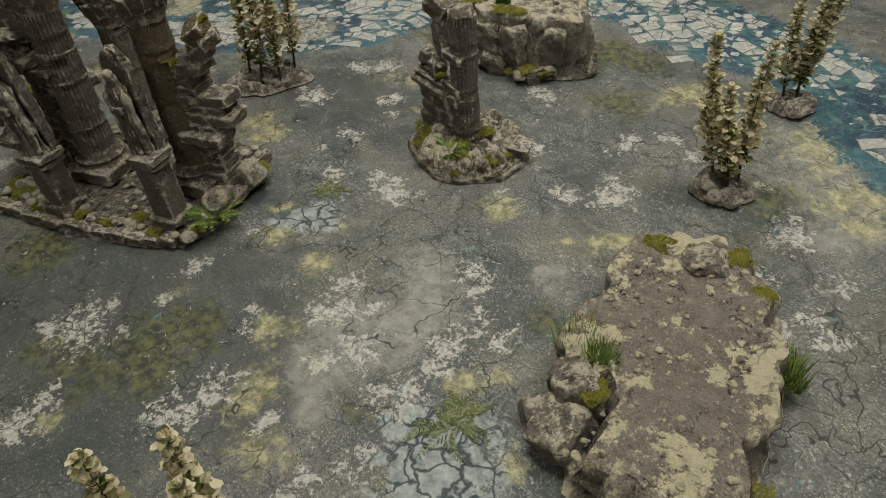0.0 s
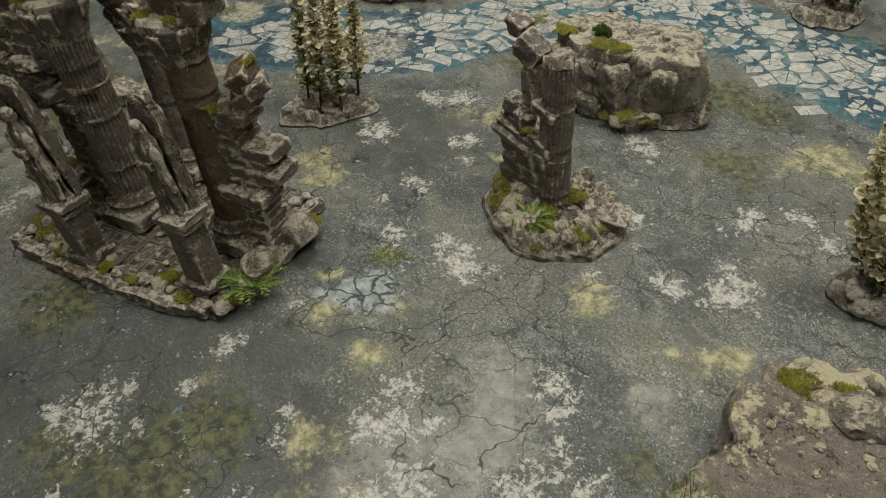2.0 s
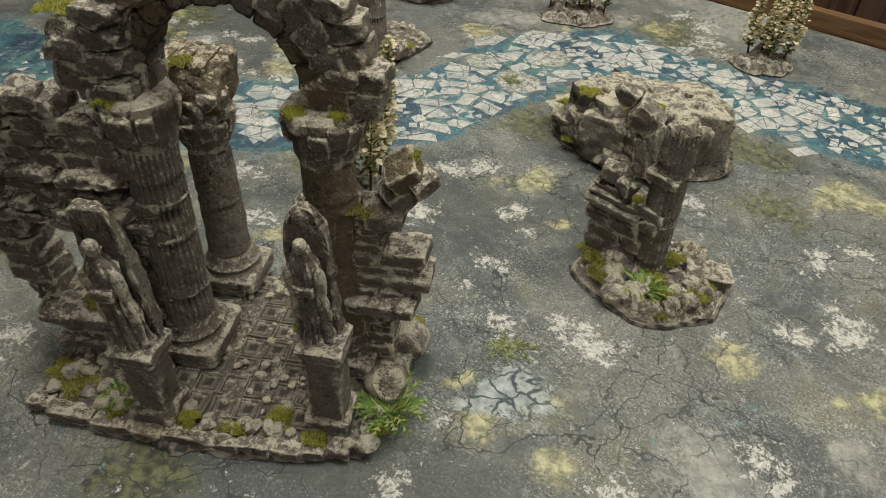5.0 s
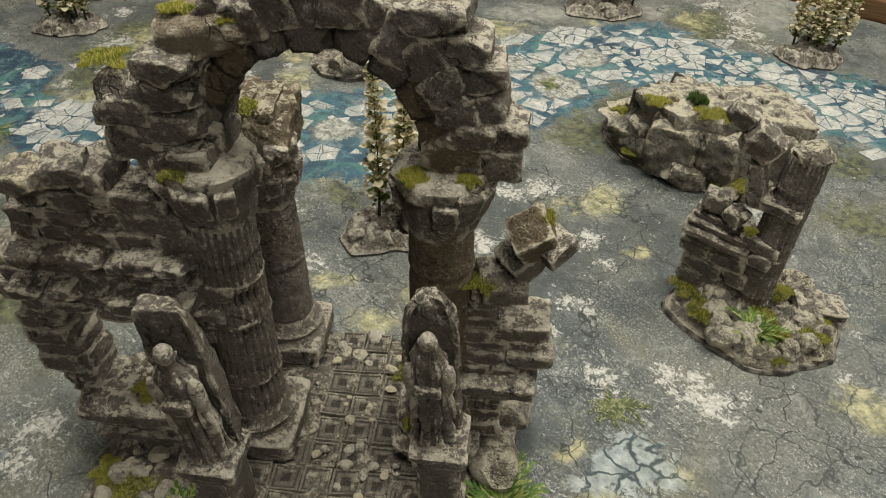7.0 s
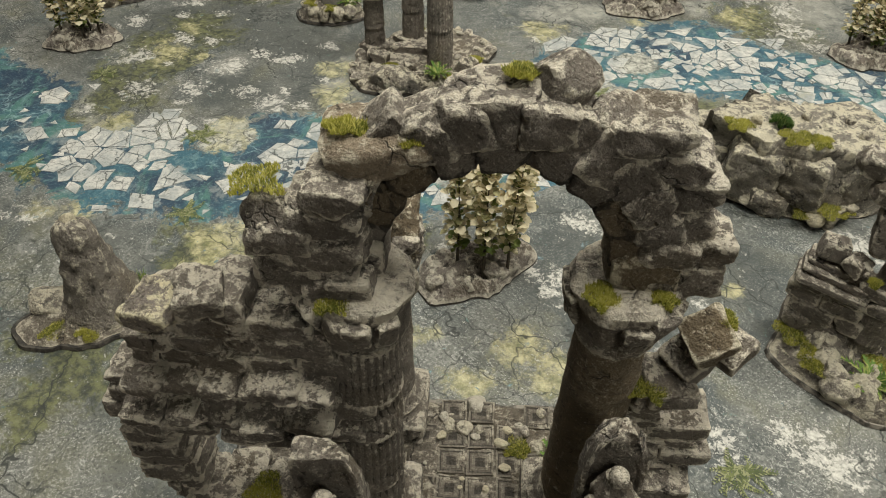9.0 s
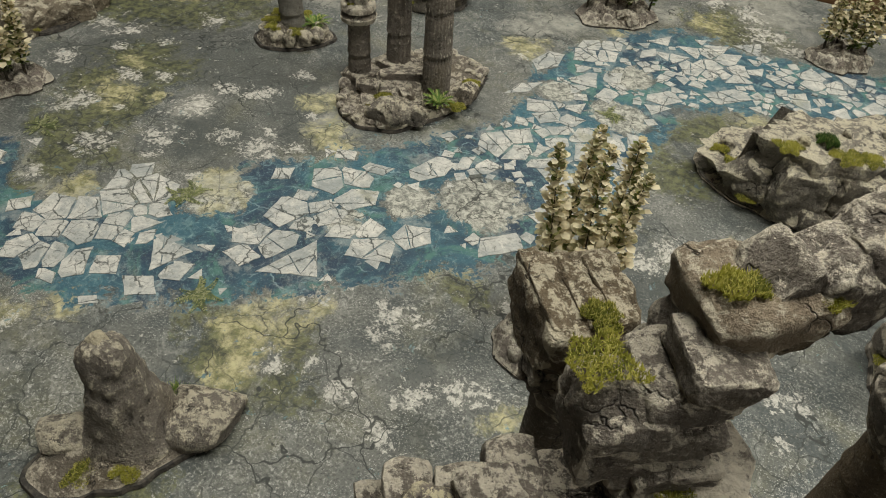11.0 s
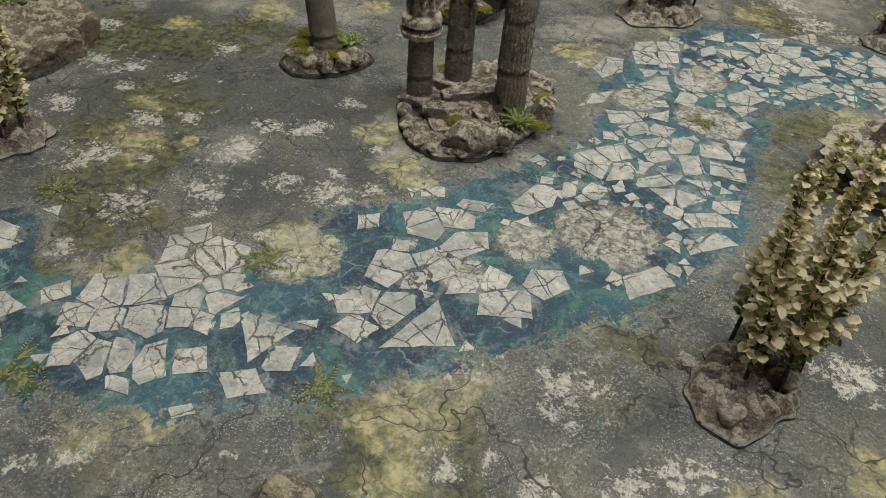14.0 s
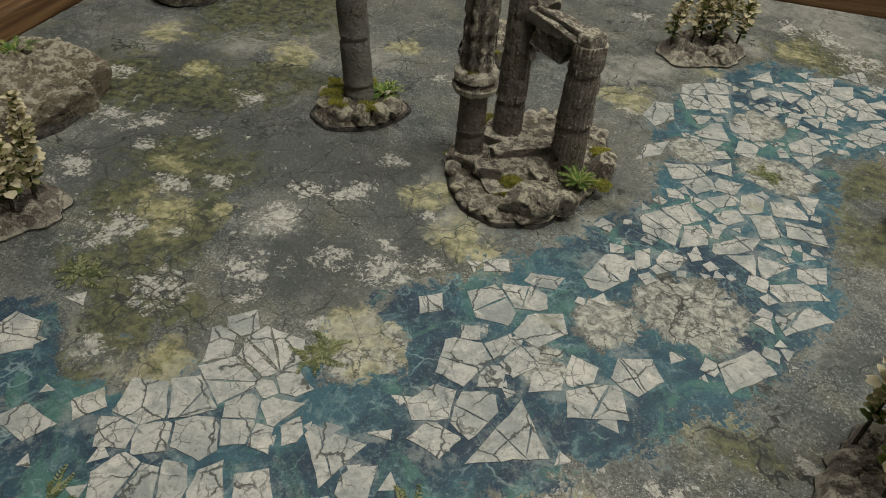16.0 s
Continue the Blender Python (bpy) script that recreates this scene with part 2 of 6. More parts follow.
SLABS_NARROWS = [(3, 809, 652, 10, -17, 13, 4), (3, 829, 651, -5, -16, 15, -3), (4, 848, 626, -9, -13, 22, 0), (4, 863, 652, -11, -13, 10, -5), (4, 849, 594, -10, -17, 22, 6), (3, 812, 679, 3, -11, 13, 2), (3, 840, 680, 6, -8, 14, 3), (4, 756, 699, -4, -18, 16, -2), (5, 739, 676, -11, -19, 15, -15), (4, 768, 672, -11, -19, 9, -8), (3, 787, 687, -2, -15, 8, 3), (4, 802, 669, -12, -18, 20, 6), (4, 862, 710, -13, -10, 16, -10)]
SLABS_BRANCH = [(4, 757, 770, -10, -14, 18, -6), (4, 771, 753, -3, -15, 16, 2), (3, 792, 788, 8, -8, 12, 11), (4, 795, 759, 6, -10, 13, 8), (4, 791, 733, -11, -15, 11, -1), (4, 818, 739, -11, -22, 8, -8), (4, 797, 710, -5, -13, 12, 0), (4, 849, 741, -9, -12, 16, -7), (3, 870, 758, 0, -20, 10, 1), (4, 829, 709, -3, -21, 12, -8), (4, 723, 798, -13, -21, 7, -5), (3, 782, 858, 16, -11, 15, 24), (3, 781, 832, -3, -16, 13, 6), (4, 816, 836, 6, -14, 11, 10)]
SLABS_FAR_ARM = [(5, 725, 877, -3, -26, 15, 2), (4, 759, 948, -11, -18, 11, -7), (4, 763, 918, -9, -18, 16, -9), (4, 785, 961, -9, -17, 12, -6), (4, 788, 931, -8, -20, 11, -8), (4, 833, 969, -6, -18, 8, -1), (3, 868, 977, 0, -15, 16, 1), (3, 840, 1014, 9, -8, 14, 17), (3, 769, 880, 0, -15, 11, 2), (4, 878, 866, -5, -23, 25, 11), (3, 877, 839, -2, -14, 17, 7), (3, 905, 1016, 8, -18, 22, 11), (3, 900, 975, 13, -5, 6, 14)]
SLABS_FAR_BEND = [(4, 926, 1008, -17, -22, 13, -9), (3, 918, 959, 3, -18, 17, 11), (3, 931, 968, -2, -14, 20, -12), (3, 965, 995, 10, -5, 17, 15), (4, 810, 879, -7, -17, 10, -5)]
SLABS_BACK = [(3, 825, 967, 12, -3, 6, 14), (3, 853, 975, 6, -11, 13, 3), (3, 883, 1007, 9, -16, 15, 5), (4, 895, 964, -3, -27, 20, -5), (4, 915, 981, -11, -3, 14, -27), (3, 911, 1033, 6, -14, 20, 9), (4, 950, 989, -13, -16, 17, -10), (4, 946, 913, -8, -24, 27, 11), (3, 951, 963, 18, 1, 6, 17), (3, 954, 1060, 13, -16, 16, 13), (4, 1035, 1024, 2, -21, 16, 3), (3, 1064, 1018, 10, -8, 12, 16), (3, 1026, 961, 11, -10, 13, 10), (3, 1080, 1040, 7, -16, 13, 1)]
SLABS_EAST = [(4, 1040, 1006, 5, -17, 15, 8), (4, 1066, 1002, 12, -2, 10, 11), (3, 1031, 950, 10, -15, 12, 13), (4, 1077, 927, 5, -13, 10, 3), (3, 1078, 949, 12, -13, 9, 12), (4, 1107, 943, 8, -15, 12, 6), (4, 1103, 917, 0, -12, 9, 2), (4, 1114, 983, 1, -17, 13, 5), (4, 1132, 962, -2, -16, 13, -1), (5, 1128, 1014, -3, -16, 17, 1), (5, 1164, 1017, 5, -15, 22, 0), (4, 1151, 992, 5, -15, 11, 10), (4, 1137, 930, 4, -14, 23, 3), (4, 1128, 909, 6, -16, 13, 8)]
SLABS_EAST_SHORE = [(4, 1156, 953, 5, -14, 14, 7), (4, 1166, 935, -7, -13, 7, 1), (4, 1180, 981, 11, -19, 20, 5), (4, 1190, 1023, 10, -6, -1, 16), (4, 1200, 895, 1, -13, 14, 7), (4, 1180, 919, 2, -10, 10, 3)]
SLABS_OUTER = [(4, 1340, 1017, 17, -22, 18, 6), (3, 1375, 1018, 13, -18, 20, 1), (4, 1464, 893, -2, -17, 14, 6), (3, 1484, 872, 16, -11, 15, 5), (4, 1443, 941, 1, -13, 12, -1), (4, 1239, 980, 10, -14, 24, 6)]
SLABS = (SLABS_SHELF, SLABS_SHELF_EDGE, SLABS_SHORE, SLABS_MIDDLE, SLABS_ISLETS, SLABS_NARROWS, SLABS_BRANCH, SLABS_FAR_ARM, SLABS_FAR_BEND, SLABS_BACK, SLABS_EAST, SLABS_EAST_SHORE, SLABS_OUTER)
FROST_NEAR = [(959,491,19), (1021,560,18), (1083,481,14), (1065,431,10), (1297,696,23), (1161,702,25), (1344,618,24), (1306,595,15), (1206,458,19), (1131,417,16), (1159,316,11), (1166,253,15), (1176,137,31), (1240,98,13), (1254,75,20), (1195,209,11), (1278,251,15), (1320,198,19), (1312,168,22), (1378,220,11), (1289,341,19), (1319,344,15), (1313,316,21), (1358,318,17), (1359,439,21), (1387,417,14), (1422,417,13), (1408,309,18), (1406,351,16), (1508,699,24), (1514,633,14), (1562,666,14)]
FROST_NEAR_B = [(1571,620,13), (1445,266,18), (1438,206,13), (1325,745,17), (1362,738,14), (1267,536,9), (1433,314,18), (1391,381,16), (1355,287,12), (1452,291,13), (1432,227,13), (1214,620,16), (1434,744,13), (1598,608,13), (1573,595,11), (1163,110,15)]
FROST_LEFT = [(236,653,19), (272,614,12), (300,662,8), (436,604,18), (467,626,16), (294,738,17), (423,559,22), (242,555,16), (307,498,17), (378,467,22), (427,501,18), (445,472,14), (456,512,8), (527,612,7), (555,567,14), (533,536,20), (373,403,14), (350,592,12), (344,521,7), (512,460,9), (487,530,15), (965,1123,27), (998,1092,23), (689,393,16), (703,415,10), (765,407,13), (787,411,10), (196,663,16), (483,685,10), (487,861,14)]
FROST_MID = [(768,316,15), (840,359,16), (711,411,12), (772,382,13), (818,343,10), (845,466,10), (698,310,7), (499,247,13), (822,304,12), (728,318,8)]
FROST_ARCH = [(961,493,22), (933,493,9), (931,579,13), (963,325,9)]
FROST_RUIN = [(964,495,15), (1020,566,16), (1087,481,11), (1064,546,12), (1188,459,20), (950,602,14), (1120,423,9), (838,119,19), (864,94,14), (1050,478,10)]
LICHEN_NEAR = [(987,402,25), (1182,330,20), (1243,339,15), (1302,261,15), (1312,280,13), (1430,358,18), (1457,388,16), (1374,539,11), (1340,223,24), (1391,197,21), (1405,222,14), (1289,518,23), (1516,335,13), (1401,571,20), (1436,846,48), (1494,793,40), (1535,767,27), (1407,871,28), (1261,97,11), (1194,226,15), (1265,826,37), (1308,834,22), (1349,280,10)]
LICHEN_LEFT = [(325,538,29), (380,556,12), (535,650,18), (566,600,22), (597,592,22), (536,477,20), (570,490,18), (524,461,16), (565,429,17), (654,355,23), (646,338,16), (681,370,12), (745,464,18), (770,466,17), (793,484,15), (308,596,14), (230,774,24), (304,845,32), (891,1107,35), (683,895,23), (698,637,17), (986,875,29), (879,887,14), (575,457,16), (454,279,11), (515,293,12)]
LICHEN_MID = [(680,345,30), (678,298,20), (702,377,17), (869,349,17), (514,284,19), (496,256,12), (677,317,19), (885,369,12)]
LICHEN_ARCH = [(956,407,29), (987,383,22), (949,332,10), (978,593,12), (667,341,27), (677,305,19), (672,372,18)]
LICHEN_RUIN = [(942,344,19), (1001,620,24), (1070,585,12), (1138,346,15), (1199,380,13), (836,703,14)]
MOSS_NEAR = [(1211,118,30), (1246,171,32), (1249,205,24), (1035,122,25), (1449,733,31), (1230,757,28), (1432,451,15), (1125,846,32), (1179,862,21), (1411,286,11)]
MOSS_LEFT = [(253,751,44), (217,715,31), (309,794,31), (333,466,28), (346,487,23), (371,432,31), (396,450,21), (383,373,20), (425,403,13), (925,818,29), (613,340,19), (902,797,21), (651,326,15), (803,465,17), (627,345,11)]
MOSS_MID = [(658,310,21), (711,336,17), (708,291,16), (742,295,12), (157,717,50), (322,599,41), (346,515,25)]
PALE_NEAR = [(1332,405,32), (1354,366,26), (1349,280,25), (1334,310,21), (1389,259,13), (1329,335,25), (1410,498,15), (1534,729,24)]
PALE_LEFT = [(694,994,41), (660,942,31), (769,500,19), (570,622,22), (817,1101,35), (393,888,38), (425,560,22), (681,639,16), (559,471,18)]
ISLANDS = [(379,406,34), (418,400,24), (545,455,34), (709,537,27), (772,572,44), (667,485,20), (764,810,25), (841,799,37), (829,896,32)]
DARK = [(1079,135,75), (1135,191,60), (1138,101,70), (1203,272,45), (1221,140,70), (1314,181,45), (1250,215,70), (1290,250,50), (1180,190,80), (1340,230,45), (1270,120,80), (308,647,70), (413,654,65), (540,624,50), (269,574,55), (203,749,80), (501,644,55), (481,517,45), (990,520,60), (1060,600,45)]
PALE_FAR = [(243,851,33), (304,846,28), (141,788,22), (136,853,19), (420,559,24), (923,1270,58), (961,1204,56), (843,1254,38), (549,663,31), (558,614,20)]
FROST_FAR = [(152,726,14), (295,741,14), (235,649,15), (298,658,11), (273,611,9), (235,557,23), (312,570,15), (431,603,16), (469,623,11), (305,501,18), (348,593,10), (523,569,10), (507,567,6), (529,611,12), (688,1138,20), (885,1179,27), (943,1177,27), (703,869,13)]
MOSS_FAR = [(195,718,40), (235,742,40), (292,760,32), (333,785,20), (213,936,63), (274,974,48), (326,517,30), (351,542,25), (300,539,21), (915,1110,51), (915,726,35), (944,819,33), (894,753,18)]
LICHEN_FAR = [(144,840,30), (302,850,32), (417,921,22), (526,636,20), (700,894,27), (600,591,19), (681,621,19), (773,998,22)]
PALE_EAST = [(1436,846,48), (1494,793,44), (1535,767,36), (1407,871,30), (1450,760,30)]
PALE_CENTRE = [(1349,329,29), (1361,294,24), (1320,413,26), (1343,385,25), (1370,269,19), (1370,344,19)]
MOSS_ARCH = [(702,179,30), (705,148,25), (713,130,20), (640,153,16)]
RIVER = [(150,330,70), (300,350,70), (380,328,52), (450,335,56), (520,348,50), (585,400,66), (630,470,92), (690,520,98), (750,575,96), (795,640,88), (808,710,80),
         (812,790,80), (822,880,86), (880,955,98), (985,968,74), (1065,995,72), (1170,990,90), (1290,1000,80), (1380,1000,66), (1470,930,80), (1520,905,85), (1700,880,95)]


def gather(*lists):
    return [tuple(0.001 * v for v in row) for some in lists for row in some]


def shaken(x, y, sizes=((9.0, 0.022), (30.0, 0.012), (75.0, 0.005))):
    """The plan coordinates, pushed about by noise of several sizes."""
    dx, dy = np.zeros_like(x), np.zeros_like(y)
    for scale, amount in sizes:
        push = np.array([noise.noise_vector(Vector((scale * a, scale * b, scale)))[:2] for a, b in zip(x, y)])
        dx, dy = dx + amount * push[:, 0], dy + amount * push[:, 1]
    return x + dx, y + dy


def spots(x, y, rows, soft=1.25):
    """A field that is 1 at the heart of each spot and fades out at its rim."""
    field = np.zeros_like(x)
    for px, py, pr in rows:
        d = np.hypot(x - px, (y - py)) / (pr * soft)
        field = np.maximum(field, np.clip(1.3 - d, 0, 1))
    return field


def along(x, y, rows):
    """Signed distance into a bed of changing width that follows the rows; positive inside."""
    best = np.full_like(x, -9.0)
    for (ax, ay, ar), (bx, by, br) in zip(rows, rows[1:]):
        dx, dy = bx - ax, by - ay
        k = np.clip(((x - ax) * dx + (y - ay) * dy) / (dx * dx + dy * dy), 0, 1)
        best = np.maximum(best, ar + k * (br - ar) - np.hypot(x - ax - k * dx, y - ay - k * dy))
    return best


def build_mat():
    nx, ny = 372, 258
    xs, ys = np.linspace(0.001, MAT_X - 0.001, nx + 1), np.linspace(0.001, MAT_Y - 0.002, ny + 1)
    x, y = (a.ravel() for a in np.meshgrid(xs, ys))
    top = np.stack([x, y, np.zeros_like(x)], 1)
    n = len(top)
    k = (np.arange(ny)[:, None] * (nx + 1) + np.arange(nx)[None, :]).ravel()
    faces = np.stack([k, k + 1, k + nx + 2, k + nx + 1], 1).tolist()
    # the turned-down edge and the underside
    edge = list(range(nx)) + [nx + j * (nx + 1) for j in range(ny)] + [n - 1 - i for i in range(nx)] + [n - 1 - nx - j * (nx + 1) for j in range(ny)]
    low = top[edge] - (0, 0, 0.002)
    m = len(edge)
    faces += [[edge[(i + 1) % m], edge[i], n + i, n + (i + 1) % m] for i in range(m)]
    faces.append([n + i for i in reversed(range(m))])
    mesh = bpy.data.meshes.new("game_mat")
    mesh.from_pydata(np.vstack([top, low]).tolist(), [], faces)
    x, y = np.r_[x, low[:, 0]], np.r_[y, low[:, 1]]
    bent_x, bent_y = shaken(x, y)
    bed = along(x + 0.45 * (bent_x - x), y + 0.45 * (bent_y - y), gather(RIVER))
    land = spots(x + 0.35 * (bent_x - x), y + 0.35 * (bent_y - y), gather(ISLANDS), 1.0)
    isle = spots(x + 0.35 * (bent_x - x), y + 0.35 * (bent_y - y), gather(ISLANDS[2:]), 1.0)
    x, y = bent_x, bent_y
    fields = {
        "water": np.clip(bed * 22 + 0.5, 0, 1) * (1 - np.clip(land * 1.6, 0, 1)),
        "bank": np.clip(1 - np.abs(bed) * 22, 0, 1),
        "frost": spots(x, y, gather(FROST_NEAR, FROST_NEAR_B, FROST_LEFT, FROST_MID, FROST_ARCH, FROST_RUIN, FROST_FAR)),
        "lichen": spots(x, y, gather(LICHEN_NEAR, LICHEN_LEFT, LICHEN_MID, LICHEN_ARCH, LICHEN_RUIN, LICHEN_FAR, ISLANDS[1:3])),
        "moss": spots(x, y, gather(MOSS_NEAR, MOSS_LEFT, MOSS_MID, MOSS_FAR, MOSS_ARCH), 1.6),
        "pale": spots(x, y, gather(PALE_NEAR, PALE_LEFT, PALE_FAR, PALE_CENTRE, PALE_EAST), 1.5),
        "slush": spots(x, y, [(0.001 * px, 0.001 * py, 0.001 * (math.hypot(ux, uy) + math.hypot(vx, vy)) / 2) for some in SLABS for _, px, py, ux, uy, vx, vy in some], 1.25),
        "isle": isle,
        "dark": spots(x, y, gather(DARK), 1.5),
        "cobble": spots(x, y, [(1.18, 0.369, 0.03), (1.165, 0.352, 0.02), (1.478, 0.300, 0.05), (1.53, 0.27, 0.05)], 1.2),
    }
    for name, values in fields.items():
        a = mesh.attributes.new(name, "FLOAT", "POINT")
        a.data.foreach_set("value", values.astype(np.float32))
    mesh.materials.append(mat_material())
    return tagged(new("game_mat", mesh), "grey-green printed game mat of cracked frosty ground and a frozen river", "game mat")


def mat_material():
    m = Nodes("printed_mat", 0.62)
    fine, mid, wide = m.noise(420, 5, 0.7), m.noise(60, 7, 0.66), m.noise(7, 5, 0.6)
    grit = m.noise(800, 3, 0.6)
    tear, shred = m.noise(26, 9, 0.72, 1.1), m.noise(100, 7, 0.74, 1.0)

    def ragged(name, low, high, big=1.3, small=0.9):
        """The spot field, torn by noise."""
        torn = m.math("ADD", m.attribute(name), m.math("MULTIPLY", m.math("SUBTRACT", tear, 0.5), big))
        torn = m.math("ADD", torn, m.math("MULTIPLY", m.math("SUBTRACT", shred, 0.5), small))
        return m.step(torn, low, high)

    ground = m.mix(m.step(wide, 0.25, 0.75), (0.050, 0.060, 0.060), (0.112, 0.114, 0.103))
    ground = m.mix(m.math("MULTIPLY", m.step(m.noise(12, 7, 0.66, 0.5), 0.48, 0.85), 0.8), ground, (0.125, 0.122, 0.082))
    ground = m.mix(m.math("MULTIPLY", m.step(m.noise(10, 6, 0.66), 0.55, 0.9), 0.7), ground, (0.028, 0.036, 0.036))
    ground = m.mix(m.math("MULTIPLY", m.step(mid, 0.48, 0.92), 0.45), ground, (0.21, 0.215, 0.20))
    ground = m.mix(m.math("MULTIPLY", m.step(m.noise(33, 9, 0.74, 0.9), 0.52, 0.86), 0.6), ground, (0.24, 0.24, 0.22))
    ground = m.mix(m.math("MULTIPLY", m.step(m.noise(40, 8, 0.72, 0.7), 0.42, 0.1), 0.5), ground, (0.024, 0.030, 0.028))
    ground = m.mix(m.math("MULTIPLY", m.step(fine, 0.46, 0.18), 0.7), ground, (0.018, 0.022, 0.020))
    ground = m.mix(m.math("MULTIPLY", m.math("MULTIPLY", m.step(fine, 0.56, 0.82), m.step(m.noise(19, 6, 0.66), 0.25, 0.65)), 0.8), ground, (0.31, 0.31, 0.285))
    dusting = m.math("MULTIPLY", m.step(m.noise(240, 7, 0.78, 0.6), 0.60, 0.74), m.step(m.noise(15, 5, 0.66, 0.4), 0.44, 0.68))
    ground = m.mix(m.math("MULTIPLY", dusting, 0.62), ground, (0.44, 0.44, 0.41))
    speck = m.math("MULTIPLY", m.step(grit, 0.66, 0.86), m.step(m.noise(24, 6, 0.66), 0.35, 0.7))
    ground = m.mix(m.math("MULTIPLY", speck, 0.9), ground, (0.50, 0.50, 0.47))
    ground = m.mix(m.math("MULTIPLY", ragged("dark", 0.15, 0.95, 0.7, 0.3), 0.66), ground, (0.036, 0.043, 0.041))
    ground = m.mix(m.math("MULTIPLY", ragged("pale", 0.30, 1.05, 0.9, 0.8), 0.7), ground, m.mix(m.noise(70, 6), (0.165, 0.166, 0.148), (0.43, 0.42, 0.37)))
    green = m.mix(m.step(m.noise(95, 7, 0.72), 0.25, 0.75), (0.018, 0.022, 0.011), (0.125, 0.13, 0.052))
    ground = m.mix(m.math("MULTIPLY", ragged("moss", 0.30, 0.85), 0.85), ground, green)
    yellow = m.mix(m.step(m.noise(80, 7, 0.72), 0.2, 0.8), (0.13, 0.13, 0.05), (0.52, 0.475, 0.275))
    ground = m.mix(m.math("MULTIPLY", ragged("lichen", 0.38, 1.05), 0.75), ground, yellow)
    # flaky frost, dense in its spots and loose elsewhere
    flakes = m.math("ADD", m.math("MULTIPLY", m.attribute("frost"), 0.60), m.math("MULTIPLY", m.math("SUBTRACT", shred, 0.5), 0.95))
    flakes = m.math("ADD", flakes, m.math("MULTIPLY", m.math("SUBTRACT", m.noise(55, 8, 0.72, 1.4), 0.52), 0.95))
    flakes = m.math("ADD", flakes, m.math("MULTIPLY", m.math("SUBTRACT", m.noise(300, 6, 0.75, 0.8), 0.5), 0.85))
    ground = m.mix(m.math("MULTIPLY", m.step(flakes, 0.05, 0.42), 0.42), ground, (0.040, 0.044, 0.042))
    frost = m.step(flakes, 0.34, 0.62)
    ground = m.mix(m.math("MULTIPLY", frost, 0.8), ground, m.mix(m.noise(260, 7, 0.75), (0.17, 0.172, 0.16), (0.76, 0.73, 0.66)))
    # cracks of two sizes
    bent = m.warp(22, 0.07)
    crack = m.step(m.voronoi(8.0, "DISTANCE_TO_EDGE", at=bent), 0.0085, 0.002)
    hair = m.step(m.voronoi(24, "DISTANCE_TO_EDGE", at=m.warp(30, 0.035)), 0.022, 0.003)
    crack = m.math("MULTIPLY", crack, m.step(m.noise(9, 4), 0.30, 0.5))
    hair = m.math("MULTIPLY", m.math("MULTIPLY", hair, 0.8), m.step(m.noise(9, 3), 0.34, 0.66))
    lines = m.math("MAXIMUM", crack, hair)
    isle = m.mix(m.step(m.noise(120, 8, 0.8, 0.6), 0.25, 0.75), (0.10, 0.105, 0.095), (0.44, 0.435, 0.385))
    isle = m.mix(m.math("MULTIPLY", ragged("lichen", 0.38, 1.05), 0.5), isle, yellow)
    rents = m.math("MULTIPLY", m.step(m.voronoi(34, "DISTANCE_TO_EDGE", at=m.warp(110, 0.018)), 0.03, 0.005), m.step(m.noise(24, 3), 0.40, 0.6))
    isle = m.mix(m.math("MULTIPLY", rents, 0.8), isle, (0.03, 0.032, 0.028))
    ground = m.mix(ragged("isle", 0.22, 0.42, 0.5, 0.45), ground, isle)
    ground = m.mix(m.math("MULTIPLY", lines, 0.9), ground, (0.014, 0.017, 0.015))
    # grey-blue cobbles
    stones_ = m.voronoi(46, "DISTANCE_TO_EDGE", at=m.warp(40, 0.028))
    cobble = m.mix(m.step(stones_, 0.015, 0.09), (0.015, 0.032, 0.040), m.mix(m.noise(110, 7, 0.7), (0.09, 0.115, 0.12), (0.44, 0.47, 0.455)))
    ground = m.mix(m.math("MULTIPLY", ragged("cobble", 0.45, 0.75, 0.8), 0.88), ground, cobble)
    # river
    flow, deep = m.noise(38, 8, 0.74, 2.0), m.noise(9, 5, 0.62, 0.6)
    water = m.mix(m.step(deep, 0.25, 0.75), (0.009, 0.028, 0.056), (0.026, 0.088, 0.122))
    water = m.mix(m.math("MULTIPLY", m.step(m.noise(19, 6, 0.68, 1.0), 0.50, 0.8), 0.85), water, (0.055, 0.145, 0.125))
    water = m.mix(m.math("MULTIPLY", m.step(flow, 0.5, 0.9), 0.7), water, (0.13, 0.225, 0.235))
    veins = m.step(m.voronoi(30, "DISTANCE_TO_EDGE", at=m.warp(34, 0.05)), 0.04, 0.0)
    water = m.mix(m.math("MULTIPLY", veins, m.math("MULTIPLY", m.step(m.noise(16, 3), 0.5, 0.8), 0.5)), water, (0.30, 0.42, 0.44))
    water = m.mix(m.math("MULTIPLY", m.step(shred, 0.66, 0.97), 0.5), water, (0.30, 0.37, 0.38))
    silt = m.math("MULTIPLY", m.step(m.noise(21, 8, 0.74, 1.2), 0.62, 0.9), 0.4)
    water = m.mix(silt, water, m.mix(shred, (0.045, 0.060, 0.040), (0.17, 0.185, 0.15)))
    water = m.mix(m.math("MULTIPLY", m.step(fine, 0.6, 0.9), 0.4), water, (0.20, 0.27, 0.28))
    slush = m.math("MULTIPLY", ragged("slush", 0.5, 1.1, 1.3, 1.2), 0.45)
    water = m.mix(slush, water, m.mix(m.noise(140, 6, 0.7), (0.10, 0.135, 0.14), (0.45, 0.46, 0.43)))
